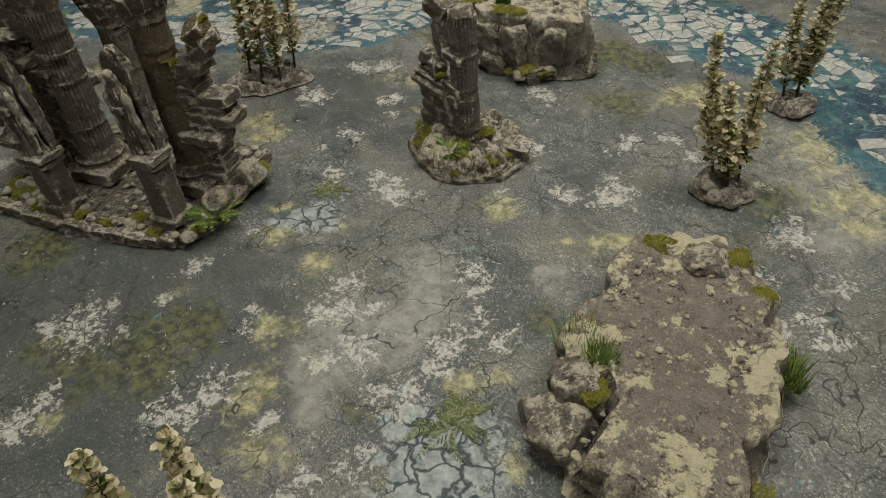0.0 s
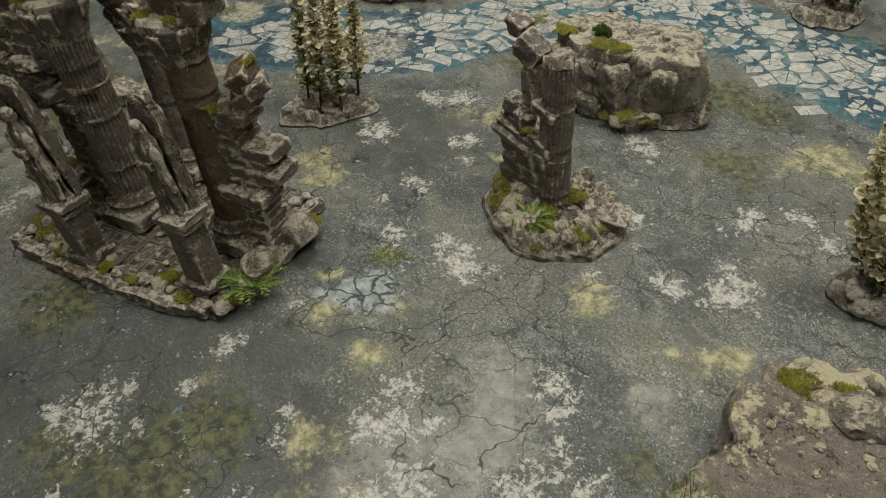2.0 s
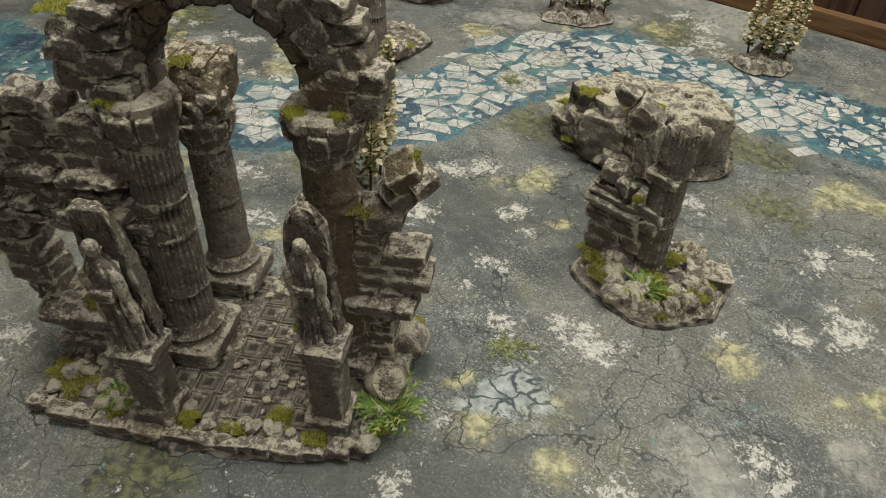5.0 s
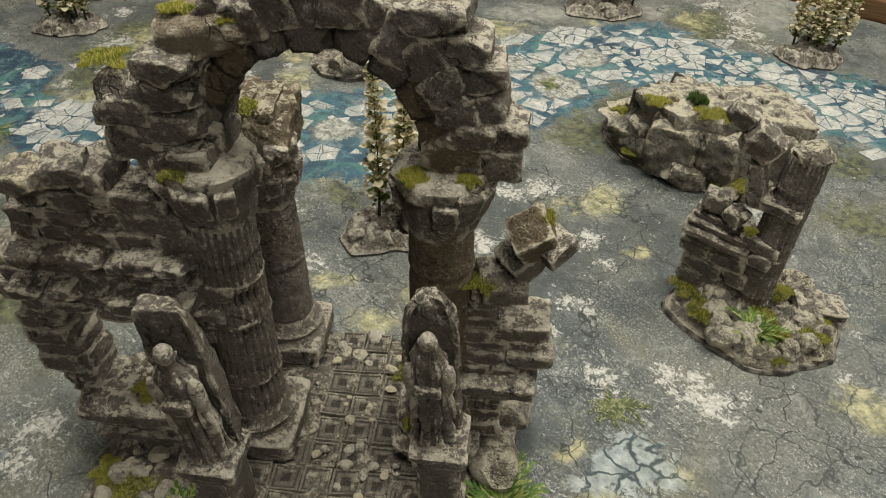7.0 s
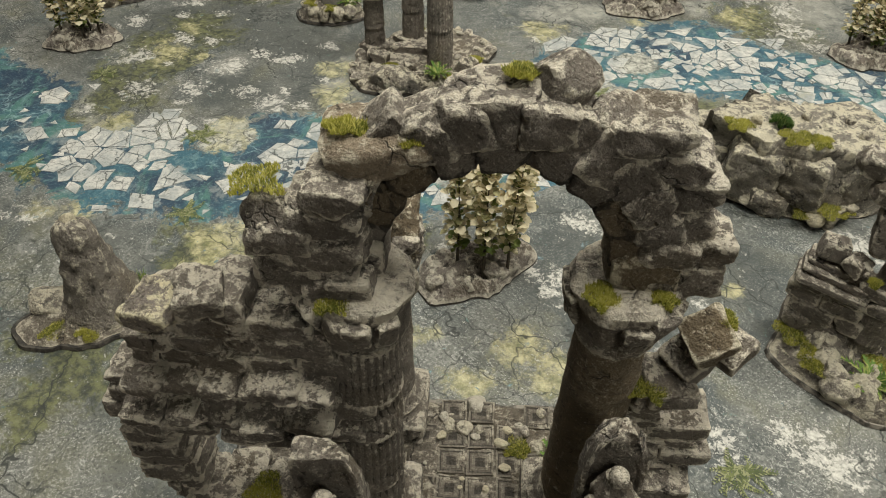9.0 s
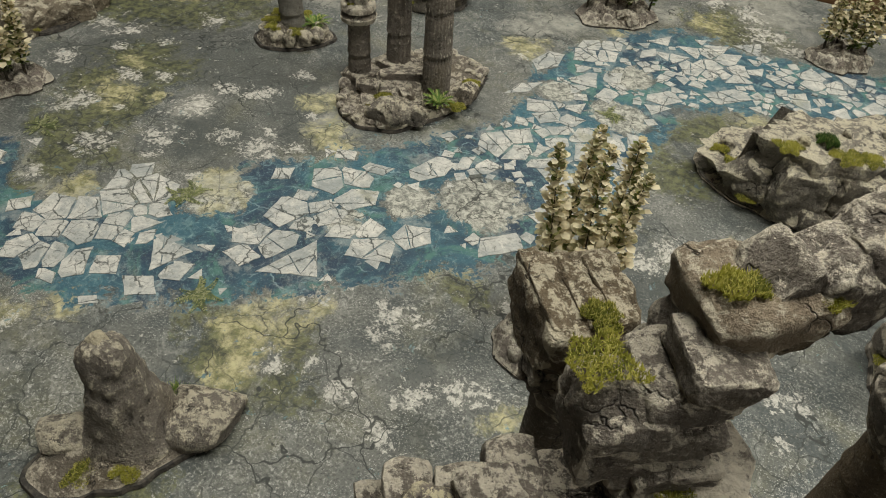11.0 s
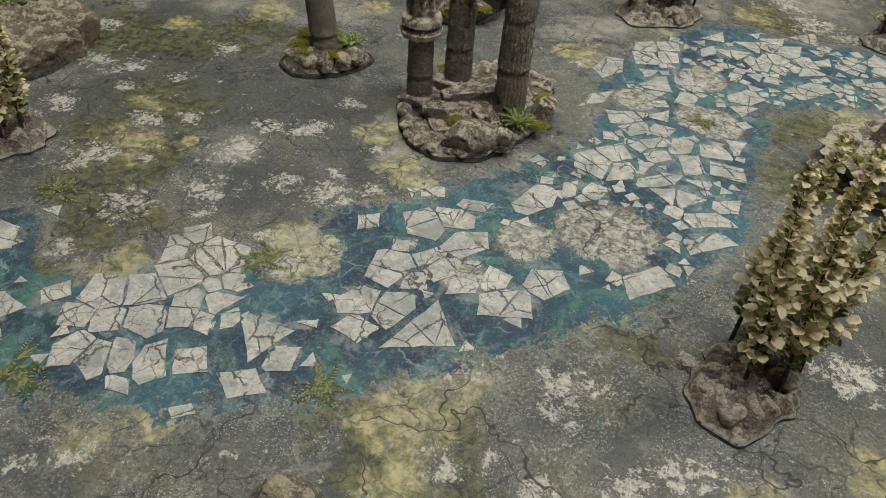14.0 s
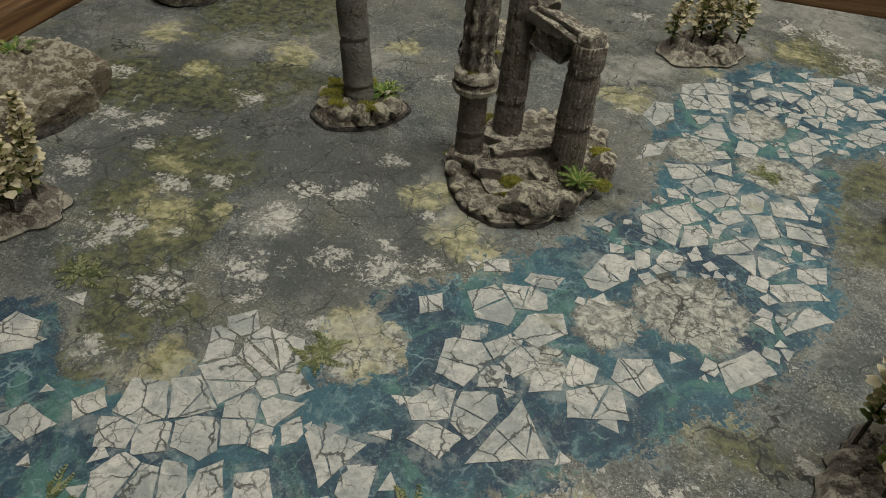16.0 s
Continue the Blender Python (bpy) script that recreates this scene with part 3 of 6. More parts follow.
    ripple = m.math("MULTIPLY", m.step(m.noise(105, 8, 0.78, 2.6), 0.56, 0.84), m.step(m.noise(17, 4), 0.3, 0.7))
    water = m.mix(m.math("MULTIPLY", ripple, 0.6), water, (0.20, 0.31, 0.33))
    water = m.mix(m.math("MULTIPLY", m.step(m.noise(85, 7, 0.74, 1.6), 0.42, 0.15), 0.6), water, (0.006, 0.016, 0.028))
    wet = ragged("water", 0.38, 0.56, 1.1, 0.9)
    shore = m.math("MULTIPLY", ragged("bank", 0.65, 1.2, 1.2, 1.0), 0.55)
    ground = m.mix(shore, ground, (0.30, 0.30, 0.265))
    colour = m.mix(wet, ground, water)
    m.bump(m.math("ADD", fine, m.math("MULTIPLY", mid, 0.6)), 0.0003, 0.6)
    return m.done(colour, m.math("ADD", 0.55, m.math("MULTIPLY", mid, 0.2)))


def slab_material(name, pale, grey):
    m = Nodes(name, 0.6)
    tone = m.mix(m.step(m.noise(30, 8, 0.76, 0.5), 0.15, 0.75), grey, pale)
    tone = m.mix(m.math("MULTIPLY", m.own(), 0.35), tone, grey)
    tone = m.mix(m.math("MULTIPLY", m.step(m.noise(130, 7, 0.76), 0.50, 0.85), 0.6), tone, (0.17, 0.175, 0.16))
    tone = m.mix(m.math("MULTIPLY", m.step(m.noise(14, 5, 0.7), 0.70, 0.92), 0.5), tone, (0.24, 0.235, 0.15))
    worn = m.noise(75, 8, 0.78, 0.8)
    tone = m.mix(m.math("MULTIPLY", m.step(worn, 0.52, 0.82), 0.5), tone, (0.25, 0.265, 0.25))
    tone = m.mix(m.math("MULTIPLY", m.step(worn, 0.40, 0.15), 0.5), tone, (0.70, 0.67, 0.60))
    big = m.step(m.voronoi(31, "DISTANCE_TO_EDGE", at=m.warp(170, 0.006)), 0.026, 0.006)
    small = m.step(m.voronoi(75, "DISTANCE_TO_EDGE", at=m.warp(260, 0.004)), 0.034, 0.006)
    lines = m.math("MULTIPLY", big, m.step(m.noise(24, 3), 0.30, 0.48))
    lines = m.math("MAXIMUM", lines, m.math("MULTIPLY", m.math("MULTIPLY", small, 0.7), m.step(m.noise(30, 3), 0.46, 0.62)))
    tone = m.mix(m.math("MULTIPLY", lines, 0.92), tone, (0.04, 0.047, 0.046))
    tone = m.mix(m.math("MULTIPLY", m.step(m.noise(420, 5, 0.74), 0.60, 0.86), 0.55), tone, (0.10, 0.11, 0.105))
    m.bump(m.math("SUBTRACT", worn, lines), 0.0004, 0.7)
    return m.done(tone)


def clipped(poly, px, py, nx, ny):
    """The part of a polygon on the near side of the line through (px, py) with the normal (nx, ny)."""
    out = []
    for (ax, ay), (bx, by) in zip(poly, poly[1:] + poly[:1]):
        da, db = (ax - px) * nx + (ay - py) * ny, (bx - px) * nx + (by - py) * ny
        if da <= 0:
            out.append((ax, ay))
        if (da < 0) != (db < 0) and da != db:
            k = da / (da - db)
            out.append((ax + k * (bx - ax), ay + k * (by - ay)))
    return out


def frayed(poly, rnd):
    """The polygon with a broken, slightly bent line for each long edge."""
    out = []
    inward = -1 if sum(ax * by - bx * ay for (ax, ay), (bx, by) in zip(poly, poly[1:] + poly[:1])) > 0 else 1
    for (ax, ay), (bx, by) in zip(poly, poly[1:] + poly[:1]):
        out.append((ax, ay))
        n = math.hypot(bx - ax, by - ay)
        if n > 0.006:
            for k in ((0.5,) if n < 0.014 else (0.26, 0.5, 0.76)):
                k += rnd.uniform(-0.1, 0.1)
                d = inward * rnd.uniform(0.0, 0.035)
                out.append((ax + k * (bx - ax) + d * (by - ay), ay + k * (by - ay) - d * (bx - ax)))
    return out


def add_slab(bm, poly, top_z):
    verts = [bm.verts.new((px, py, top_z)) for px, py in poly]
    base = [bm.verts.new((px, py, -0.0002)) for px, py in poly]
    bm.faces.new(verts)
    for i in range(len(poly)):
        bm.faces.new((verts[i - 1], base[i - 1], base[i], verts[i]))
    bmesh.ops.recalc_face_normals(bm, faces=bm.faces)
    return bm


def area(poly):
    return 0.5 * abs(sum(ax * by - bx * ay for (ax, ay), (bx, by) in zip(poly, poly[1:] + poly[:1])))


def build_slabs(mat):
    """Flat ice slabs with broken outlines, most of them split by one or two cracks."""
    rnd = random.Random(11)
    pale = slab_material("ice_slab_print", (0.53, 0.512, 0.474), (0.24, 0.26, 0.26))
    rings = []
    for count, x, y, ux, uy, vx, vy in (row for some in SLABS for row in some):
        ring = []
        for i in range(count):
            a = 2 * math.pi * i / count
            k = 0.00120 * rnd.uniform(0.96, 1.05)
            ring.append((0.001 * x + k * (ux * math.cos(a) + vx * math.sin(a)), 0.001 * y + k * (uy * math.cos(a) + vy * math.sin(a))))
        if any(math.hypot(0.001 * x - ox, 0.001 * y - oy) < 0.009 for ox, oy, _, _ in rings):
            continue
        rings.append((0.001 * x, 0.001 * y, 0.0005 * (math.hypot(ux, uy) + math.hypot(vx, vy)), ring))
    bed = gather(RIVER)
    for _ in range(900):
        k, u = rnd.randrange(8, len(bed) - 4), rnd.random()
        (ax, ay, ar), (bx, by, br) = bed[k], bed[k + 1]
        x, y = ax + u * (bx - ax) + rnd.uniform(-0.8, 0.8) * ar, ay + u * (by - ay) + rnd.uniform(-0.8, 0.8) * ar
        r = rnd.uniform(0.005, 0.012)
        free = min(math.hypot(x - ox, y - oy) - 0.95 * other for ox, oy, other, _ in rings)
        if not 0.35 * r < free < 0.022 or any(math.hypot(x - a, y - b) < c for a, b, c in gather(ISLANDS)):
            continue
        count, turn = rnd.choice((3, 4, 4)), rnd.uniform(0, 6.28)
        rings.append((x, y, 0.8 * r, [(x + r * rnd.uniform(0.8, 1.2) * math.cos(turn + 6.283 * i / count), y + r * rnd.uniform(0.8, 1.2) * math.sin(turn + 6.283 * i / count)) for i in range(count)]))
    for n, (x, y, r, ring) in enumerate(rings):
        for k, (ox, oy, other, rim) in enumerate(rings):
            d = math.hypot(ox - x, oy - y)
            if k == n or d > 1.7 * (r + other) or d < 0.003:
                continue
            share = min(0.75, max(0.25, r / (r + other)))
            gap = rnd.uniform(0.0002, 0.0008) / d
            ring = clipped(ring, x + (ox - x) * (share - gap), y + (oy - y) * (share - gap), ox - x, oy - y)
        if len(ring) < 3:
            continue
        pieces = [ring]
        for _ in range(2):
            split = []
            for piece in pieces:
                if len(piece) < 3 or area(piece) < 0.0007 or rnd.random() < 0.45:
                    split.append(piece)
                    continue
                cx, cy = sum(p[0] for p in piece) / len(piece), sum(p[1] for p in piece) / len(piece)
                a = rnd.uniform(0, 6.283)
                nx, ny, off = math.cos(a), math.sin(a), rnd.uniform(-0.004, 0.004)
                cx, cy, gap = cx + nx * off, cy + ny * off, rnd.choice((0.0001, 0.0002, 0.0004))
                split += [clipped(piece, cx - gap * nx, cy - gap * ny, nx, ny), clipped(piece, cx + gap * nx, cy + gap * ny, -nx, -ny)]
            pieces = split
        for piece in pieces:
            if len(piece) > 2 and area(piece) > 0.00003:
                part("ice_slab", add_slab(bmesh.new(), frayed(piece, rnd), 0.0006), pale, mat)
    # loose shards drifting between the slabs
    shards, bed = bmesh.new(), gather(RIVER)
    for _ in range(130):
        k, u = rnd.randrange(1, len(bed) - 1), rnd.random()
        (ax, ay, ar), (bx, by, br) = bed[k], bed[k + 1] if k + 1 < len(bed) else bed[k]
        x, y = ax + u * (bx - ax) + rnd.uniform(-0.75, 0.75) * ar, ay + u * (by - ay) + rnd.uniform(-0.75, 0.75) * ar
        if x > MAT_X - 0.02 or any(math.hypot(x - a, y - b) < c for a, b, c in gather(ISLANDS)):
            continue
        s, turn = rnd.uniform(0.003, 0.009), rnd.uniform(0, 6.28)
        poly = [(x + s * rnd.uniform(0.6, 1.3) * math.cos(turn + i * 2.09), y + s * rnd.uniform(0.6, 1.3) * math.sin(turn + i * 2.09)) for i in range(3)]
        verts = [shards.verts.new((px, py, 0.00025)) for px, py in poly]
        shards.faces.new(verts)
    tagged(part("drifting_ice", shards, pale, mat, "small loose ice shards"), kind="stuff")

# ---- shaping tools ----


def part(name, bm, material, parent, label=""):
    """Links a bmesh as one mesh object under a thing or a part."""
    mesh = bpy.data.meshes.new(name)
    bm.to_mesh(mesh)
    bm.free()
    mesh.materials.append(material)
    ob = new(name, mesh)
    ob.parent = parent
    return tagged(ob, label)


def thing(name, m, label, category, group=""):
    ob = new(name)
    ob.empty_display_size = 0.02
    ob.matrix_world = m
    return tagged(ob, label, category, group)


def smooth(bm, angle=0.6):
    bm.normal_update()
    for f in bm.faces:
        f.smooth = True
    for e in bm.edges:
        e.smooth = e.calc_face_angle(0.0) < angle
    return bm


def rumple(bm, amp, freq, seed, chips=0.0):
    """Pushes the surface in and out by noise; chips: how much of it in hollows and facets."""
    bm.normal_update()
    off = Vector((seed * 3.7, seed * 1.3, seed * 7.1))
    moves = []
    for v in bm.verts:
        p = v.co * freq + off
        k = noise.fractal(p, 1.0, 2.0, 4)
        if chips:
            k += chips * (0.55 - noise.voronoi(p * 1.1)[0][0])
        moves.append(v.normal * (amp * k))
    for v, d in zip(bm.verts, moves):
        v.co += d
    return bm


def block(f, seed, amp=0.0014, freq=75, cuts=3, round_=0.92, breaks=4):
    """A worn stone: a cube with broken edges and corners, laid into space by f(u, v, w), with rough faces."""
    rnd = random.Random(seed)
    bm = bmesh.new()
    bmesh.ops.create_cube(bm, size=2.0)
    bmesh.ops.subdivide_edges(bm, edges=bm.edges[:], cuts=cuts + 4, use_grid_fill=True)
    p = 6 + 70 * max(0.0, round_ - 0.80)
    chips = []
    for _ in range(breaks):
        n = Vector((rnd.choice((-1, 1)) * rnd.uniform(0.3, 1), rnd.choice((-1, 1)) * rnd.uniform(0.3, 1), rnd.choice((-1, 1)) * rnd.uniform(0.3, 1))).normalized()
        chips.append((n, rnd.uniform(1.08, 1.35)))
    for v in bm.verts:
        c = v.co / (abs(v.co.x) ** p + abs(v.co.y) ** p + abs(v.co.z) ** p) ** (1 / p)
        for n, d in chips:
            over = c.dot(n) - d
            if over > 0:
                c = c - n * over * 0.9
        v.co = Vector(f(c.x, c.y, c.z))
    rumple(bm, amp * 0.62, freq, seed, 0.9)
    return smooth(rumple(bm, amp * 0.35, freq * 2.6, seed + 7, 1.0), 0.6)


def box_block(cx, cy, cz, sx, sy, sz, seed, turn=0.0, tilt=0.0, lean=0.0, **more):
    m = pose(cx, cy, cz, tilt, lean, turn)
    return block(lambda u, v, w: m @ Vector((u * sx / 2, v * sy / 2, w * sz / 2)), seed, **more)


def boulder(rx, ry, rz, seed, sub=4, planes=14, amp=0.05, at=(0, 0, 0), sink=0.25, turn=0.0):
    """A rock with broken flat faces, its foot cut off level."""
    rnd = random.Random(seed)
    bm = bmesh.new()
    bmesh.ops.create_icosphere(bm, subdivisions=sub, radius=1.0)
    cuts = []
    for _ in range(planes):
        n = Vector((rnd.gauss(0, 1), rnd.gauss(0, 1), rnd.gauss(0, 0.8))).normalized()
        cuts.append((n, rnd.uniform(0.62, 0.9)))
    spin = Matrix.Rotation(radians(turn), 3, "Z")
    for v in bm.verts:
        for n, d in cuts:
            over = v.co.dot(n) - d
            if over > 0:
                v.co -= n * over * 0.92
    rumple(bm, amp, 2.6, seed, 0.7)
    rumple(bm, amp * 0.45, 9.0, seed + 5, 0.6)
    for v in bm.verts:
        c = spin @ Vector((v.co.x * rx, v.co.y * ry, 0))
        z = max((v.co.z + 1 - 2 * sink) * rz, -0.0005)
        v.co = Vector((c.x + at[0], c.y + at[1], z + at[2]))
    return smooth(bm, 0.5)


def outline(rx, ry, seed, wobble, a):
    return (1 + wobble * noise.fractal(Vector((math.cos(a) * 1.6 + seed * 2.3, math.sin(a) * 1.6, seed * 0.7)), 1.0, 2.0, 3)) * \
        rx * ry / math.hypot(ry * math.cos(a), rx * math.sin(a))


def cover(rx, ry, h, seed, wobble=0.22, rough=0.35, rings=15, segs=72, steep=4.0, z0=0.0015, turn=0.0, plain=False):
    """A low rocky mound with an uneven outline, standing on its board."""
    bm = bmesh.new()
    t = radians(turn)
    centre = bm.verts.new((0, 0, z0 + h))
    last = None
    loops = []
    for i in range(1, rings + 1):
        s = i / rings
        loop = []
        for j in range(segs):
            a = 6.28318 * j / segs
            r = outline(rx, ry, seed, wobble, a) * s * 0.97
            x, y = r * math.cos(a + t), r * math.sin(a + t)
            rise = (1 - s ** steep)
            p = Vector((x * 45 + seed * 9, y * 45, seed))
            k = noise.fractal(p, 1.0, 2.0, 5) + 0.8 * (0.5 - noise.voronoi(p * 0.8)[0][0])
            z = z0 + max(0.0, h * rise * (1 + rough * k)) + (0.0 if s > 0.99 else 0.0008)
            if plain:
                z = z0 + h * rise * (1 + 0.12 * k)
            loop.append(bm.verts.new((x, y, z)))
        loops.append(loop)
    for j in range(segs):
        bm.faces.new((centre, loops[0][j], loops[0][(j + 1) % segs]))
    for a, b in zip(loops, loops[1:]):
        for j in range(segs):
            bm.faces.new((a[j], b[j], b[(j + 1) % segs], a[(j + 1) % segs]))
    bm.faces.new([v for v in reversed(loops[-1])])
    return smooth(bm, 0.75)


def board(rx, ry, seed, wobble=0.22, segs=72, h=0.003, turn=0.0, grow=1.0):
    """The thin board under a terrain piece."""
    bm = bmesh.new()
    t = radians(turn)
    low, high = [], []
    for j in range(segs):
        a = 6.28318 * j / segs
        r = outline(rx, ry, seed, wobble, a) * grow
        low.append(bm.verts.new((r * math.cos(a + t), r * math.sin(a + t), 0)))
        high.append(bm.verts.new(((r - 0.0012) * math.cos(a + t), (r - 0.0012) * math.sin(a + t), h)))
    for j in range(segs):
        k = (j + 1) % segs
        bm.faces.new((low[j], low[k], high[k], high[j]))
    bm.faces.new(high)
    bm.faces.new(low[::-1])
    return bm


def lathe(profile, segs=40, at=(0, 0, 0), flutes=0, depth=0.0, seed=0, amp=0.0, freq=60, tilt=(0, 0), squash=1.0, fade=0.0):
    """A turned body: profile of (radius, z), with flutes cut along it, rough, and leaning by tilt."""
    bm = bmesh.new()
    loops = []
    for r, z in profile:
        loop = []
        for j in range(segs):
            a = 6.28318 * j / segs
            k = r - (depth * max(0.0, 1 - fade * z) * abs(math.cos(flutes * a / 2)) ** 3 if flutes else 0)
            loop.append(bm.verts.new((k * math.cos(a), k * math.sin(a) * squash, z)))
        loops.append(loop)
    for a, b in zip(loops, loops[1:]):
        for j in range(segs):
            bm.faces.new((a[j], a[(j + 1) % segs], b[(j + 1) % segs], b[j]))
    bm.faces.new(loops[0][::-1])
    bm.faces.new(loops[-1])
    if amp:
        rumple(bm, amp, freq, seed, 0.7)
    for v in bm.verts:
        v.co = Vector((v.co.x + at[0] + tilt[0] * v.co.z, v.co.y + at[1] + tilt[1] * v.co.z, v.co.z + at[2]))
    return smooth(bm, 0.7)


def blades(spread, count, length, width, seed, at=(0, 0, 0), lean=0.8, dome=0.0):
    """A pad of short fibres with an uneven outline."""
    rnd = random.Random(seed)
    bm = bmesh.new()
    for _ in range(count):
        a, r = rnd.uniform(0, 6.283), spread * math.sqrt(rnd.random())
        if r > spread * (0.72 + 0.55 * noise.noise(Vector((math.cos(a) * 1.5, math.sin(a) * 1.5, seed)))):
            continue
        x, y = at[0] + r * math.cos(a), at[1] + r * math.sin(a)
        z = at[2] + dome * (1 - (r / spread) ** 2)
        b, k = rnd.uniform(0, 6.283), rnd.uniform(0.1, lean)
        n = length * rnd.uniform(0.5, 1.15) * (1.15 - 0.6 * r / spread) / (1 + 0.4 * k)
        dx, dy = math.cos(b), math.sin(b)
        tip = (x + dx * k * n, y + dy * k * n, z + n)
        w = width * rnd.uniform(0.6, 1.3)
        bm.faces.new([bm.verts.new(p) for p in ((x - dy * w, y + dx * w, z - 0.001), (x + dy * w, y - dx * w, z - 0.001), tip)])
    return bm


def moss(parent, x, y, z, r, seed, h=0.0034):
    bm = blades(r * 1.2, int(700 + 160000 * r), h * 0.52, 0.00040, seed, (x, y, z), 3.6, 0.0018)
    return part("moss_pad", bm, FLOCK, parent, "yellow-green flock moss")


def fern(parent, x, y, z, r, seed, name="fern_tuft", material=None, fronds=17):
    """A tuft of plastic fern: arching fronds with paired leaflets."""
    rnd = random.Random(seed)
    bm = bmesh.new()
    for i in range(fronds):
        a = 6.283 * (i + rnd.uniform(-0.3, 0.3)) / fronds
        n, lift = r * rnd.uniform(0.7, 1.15), rnd.uniform(0.5, 1.3)
        dx, dy = math.cos(a), math.sin(a)
        spine = []
        for k in range(8):
            s = k / 7
            spine.append(Vector((x + dx * n * s, y + dy * n * s, z + n * lift * (s - 0.55 * s * s))))
        for k in range(1, 8):
            p = spine[k]
            back = (spine[k] - spine[k - 1]).normalized()
            for side in (-1, 1):
                out = Vector((-dy * side, dx * side, 0.25)).normalized()
                reach = n * 0.34 * (1.05 - 0.75 * k / 7)
                tip = p + out * reach * 0.8 + back * reach * 0.9
                w = back * 0.0019
                bm.faces.new([bm.verts.new(q) for q in (p - w, p + w, tip)])
        for a_, b_ in zip(spine, spine[1:]):
            w = Vector((-dy, dx, 0)) * 0.0005
            bm.faces.new([bm.verts.new(q) for q in (a_ - w, a_ + w, b_ + w, b_ - w)])
    return part(name, bm, material or FERN, parent, "bright green fern tuft")


# ---- trees ----


def leaf(bm, p, out, size, rnd):
    """One curled, three-lobed leaf at p that points along out."""
    side = out.cross(Vector((rnd.uniform(-0.3, 0.3), rnd.uniform(-0.3, 0.3), 1))).normalized()
    up = side.cross(out).normalized()
    if up.z < 0:
        up = -up
    w, n = size * rnd.uniform(0.42, 0.62), size
    ring = [bm.verts.new(q) for q in (
        p, p + out * n * 0.34 + side * w * 0.9 + up * n * 0.14, p + out * n * 0.80 + side * w * 0.8 + up * n * 0.10, p + out * n * 1.06 - up * n * 0.10,
        p + out * n * 0.78 - side * w * 0.85 + up * n * 0.12, p + out * n * 0.32 - side * w * 0.85 + up * n * 0.16)]
    heart = bm.verts.new(p + out * n * 0.55 - up * n * 0.10)
    for i in range(6):
        bm.faces.new((heart, ring[i], ring[(i + 1) % 6]))


def tree(parent, x, y, z, h, seed, lean=(0.0, 0.0), width=0.0148):
    """A slim plastic tree: a dark stem, a column of frosted leaf clumps, greener at the foot."""
    rnd = random.Random(seed)

    def at(s, r=0.0, a=0.0):
        bend = 0.006 * math.sin(2.6 * s + seed)
        return Vector((x + lean[0] * h * s + bend + r * math.cos(a), y + lean[1] * h * s + r * math.sin(a), z + h * s))

    bm = bmesh.new()
    rings = []
    for k in range(9):
        s, r = k / 8 * 0.96, 0.0016 if k < 2 else 0.0009 * (1 - 0.7 * k / 8)
        rings.append([bm.verts.new(at(s, r, 6.283 * j / 6)) for j in range(6)])
    for a, b in zip(rings, rings[1:]):
        for j in range(6):
            bm.faces.new((a[j], a[(j + 1) % 6], b[(j + 1) % 6], b[j]))
    trunk = part("trunk", bm, STEM, parent)
    low, high = bmesh.new(), bmesh.new()
    s = 0.16
    while s < 0.99:
        full = width * (0.25 + 1.45 * min(1, (s - 0.12) / 0.20)) * (1.04 - 0.86 * s ** 1.1) * rnd.uniform(0.72, 1.12)
        ring = rnd.uniform(0, 6.283)
        for k in range(11):
            a = ring + 6.283 * k / 6 + rnd.uniform(-0.4, 0.4)
            inner = k > 5
            r = full * (rnd.uniform(0.1, 0.35) if inner else rnd.uniform(0.3, 0.75))
            p = at(s + rnd.uniform(-0.012, 0.012), r, a)
            out = Vector((math.cos(a), math.sin(a), rnd.uniform(0.5, 1.6) if inner else rnd.uniform(-0.35, 0.8))).normalized()
            green = s < 0.23 + rnd.uniform(-0.08, 0.06) or (inner and rnd.random() < 0.35)
            leaf(low if green else high, p, out, (0.0034 + 0.28 * full) * rnd.uniform(0.65, 1.3), rnd)
        s += 0.0044 / h * rnd.uniform(0.75, 1.25)
    tip = at(1.0)
    for k in range(8):
        a = 6.283 * k / 8
        leaf(high, tip - Vector((0, 0, 0.003)), Vector((math.cos(a) * 0.7, math.sin(a) * 0.7, 1)).normalized(), 0.005, rnd)
    for f in list(high.faces) + list(low.faces):
        f.smooth = True
    part("crown", high, FROSTED, parent, "cream-frosted leaf clumps")
    part("lower_foliage", low, FOLIAGE, parent, "green unfrosted lower leaves")


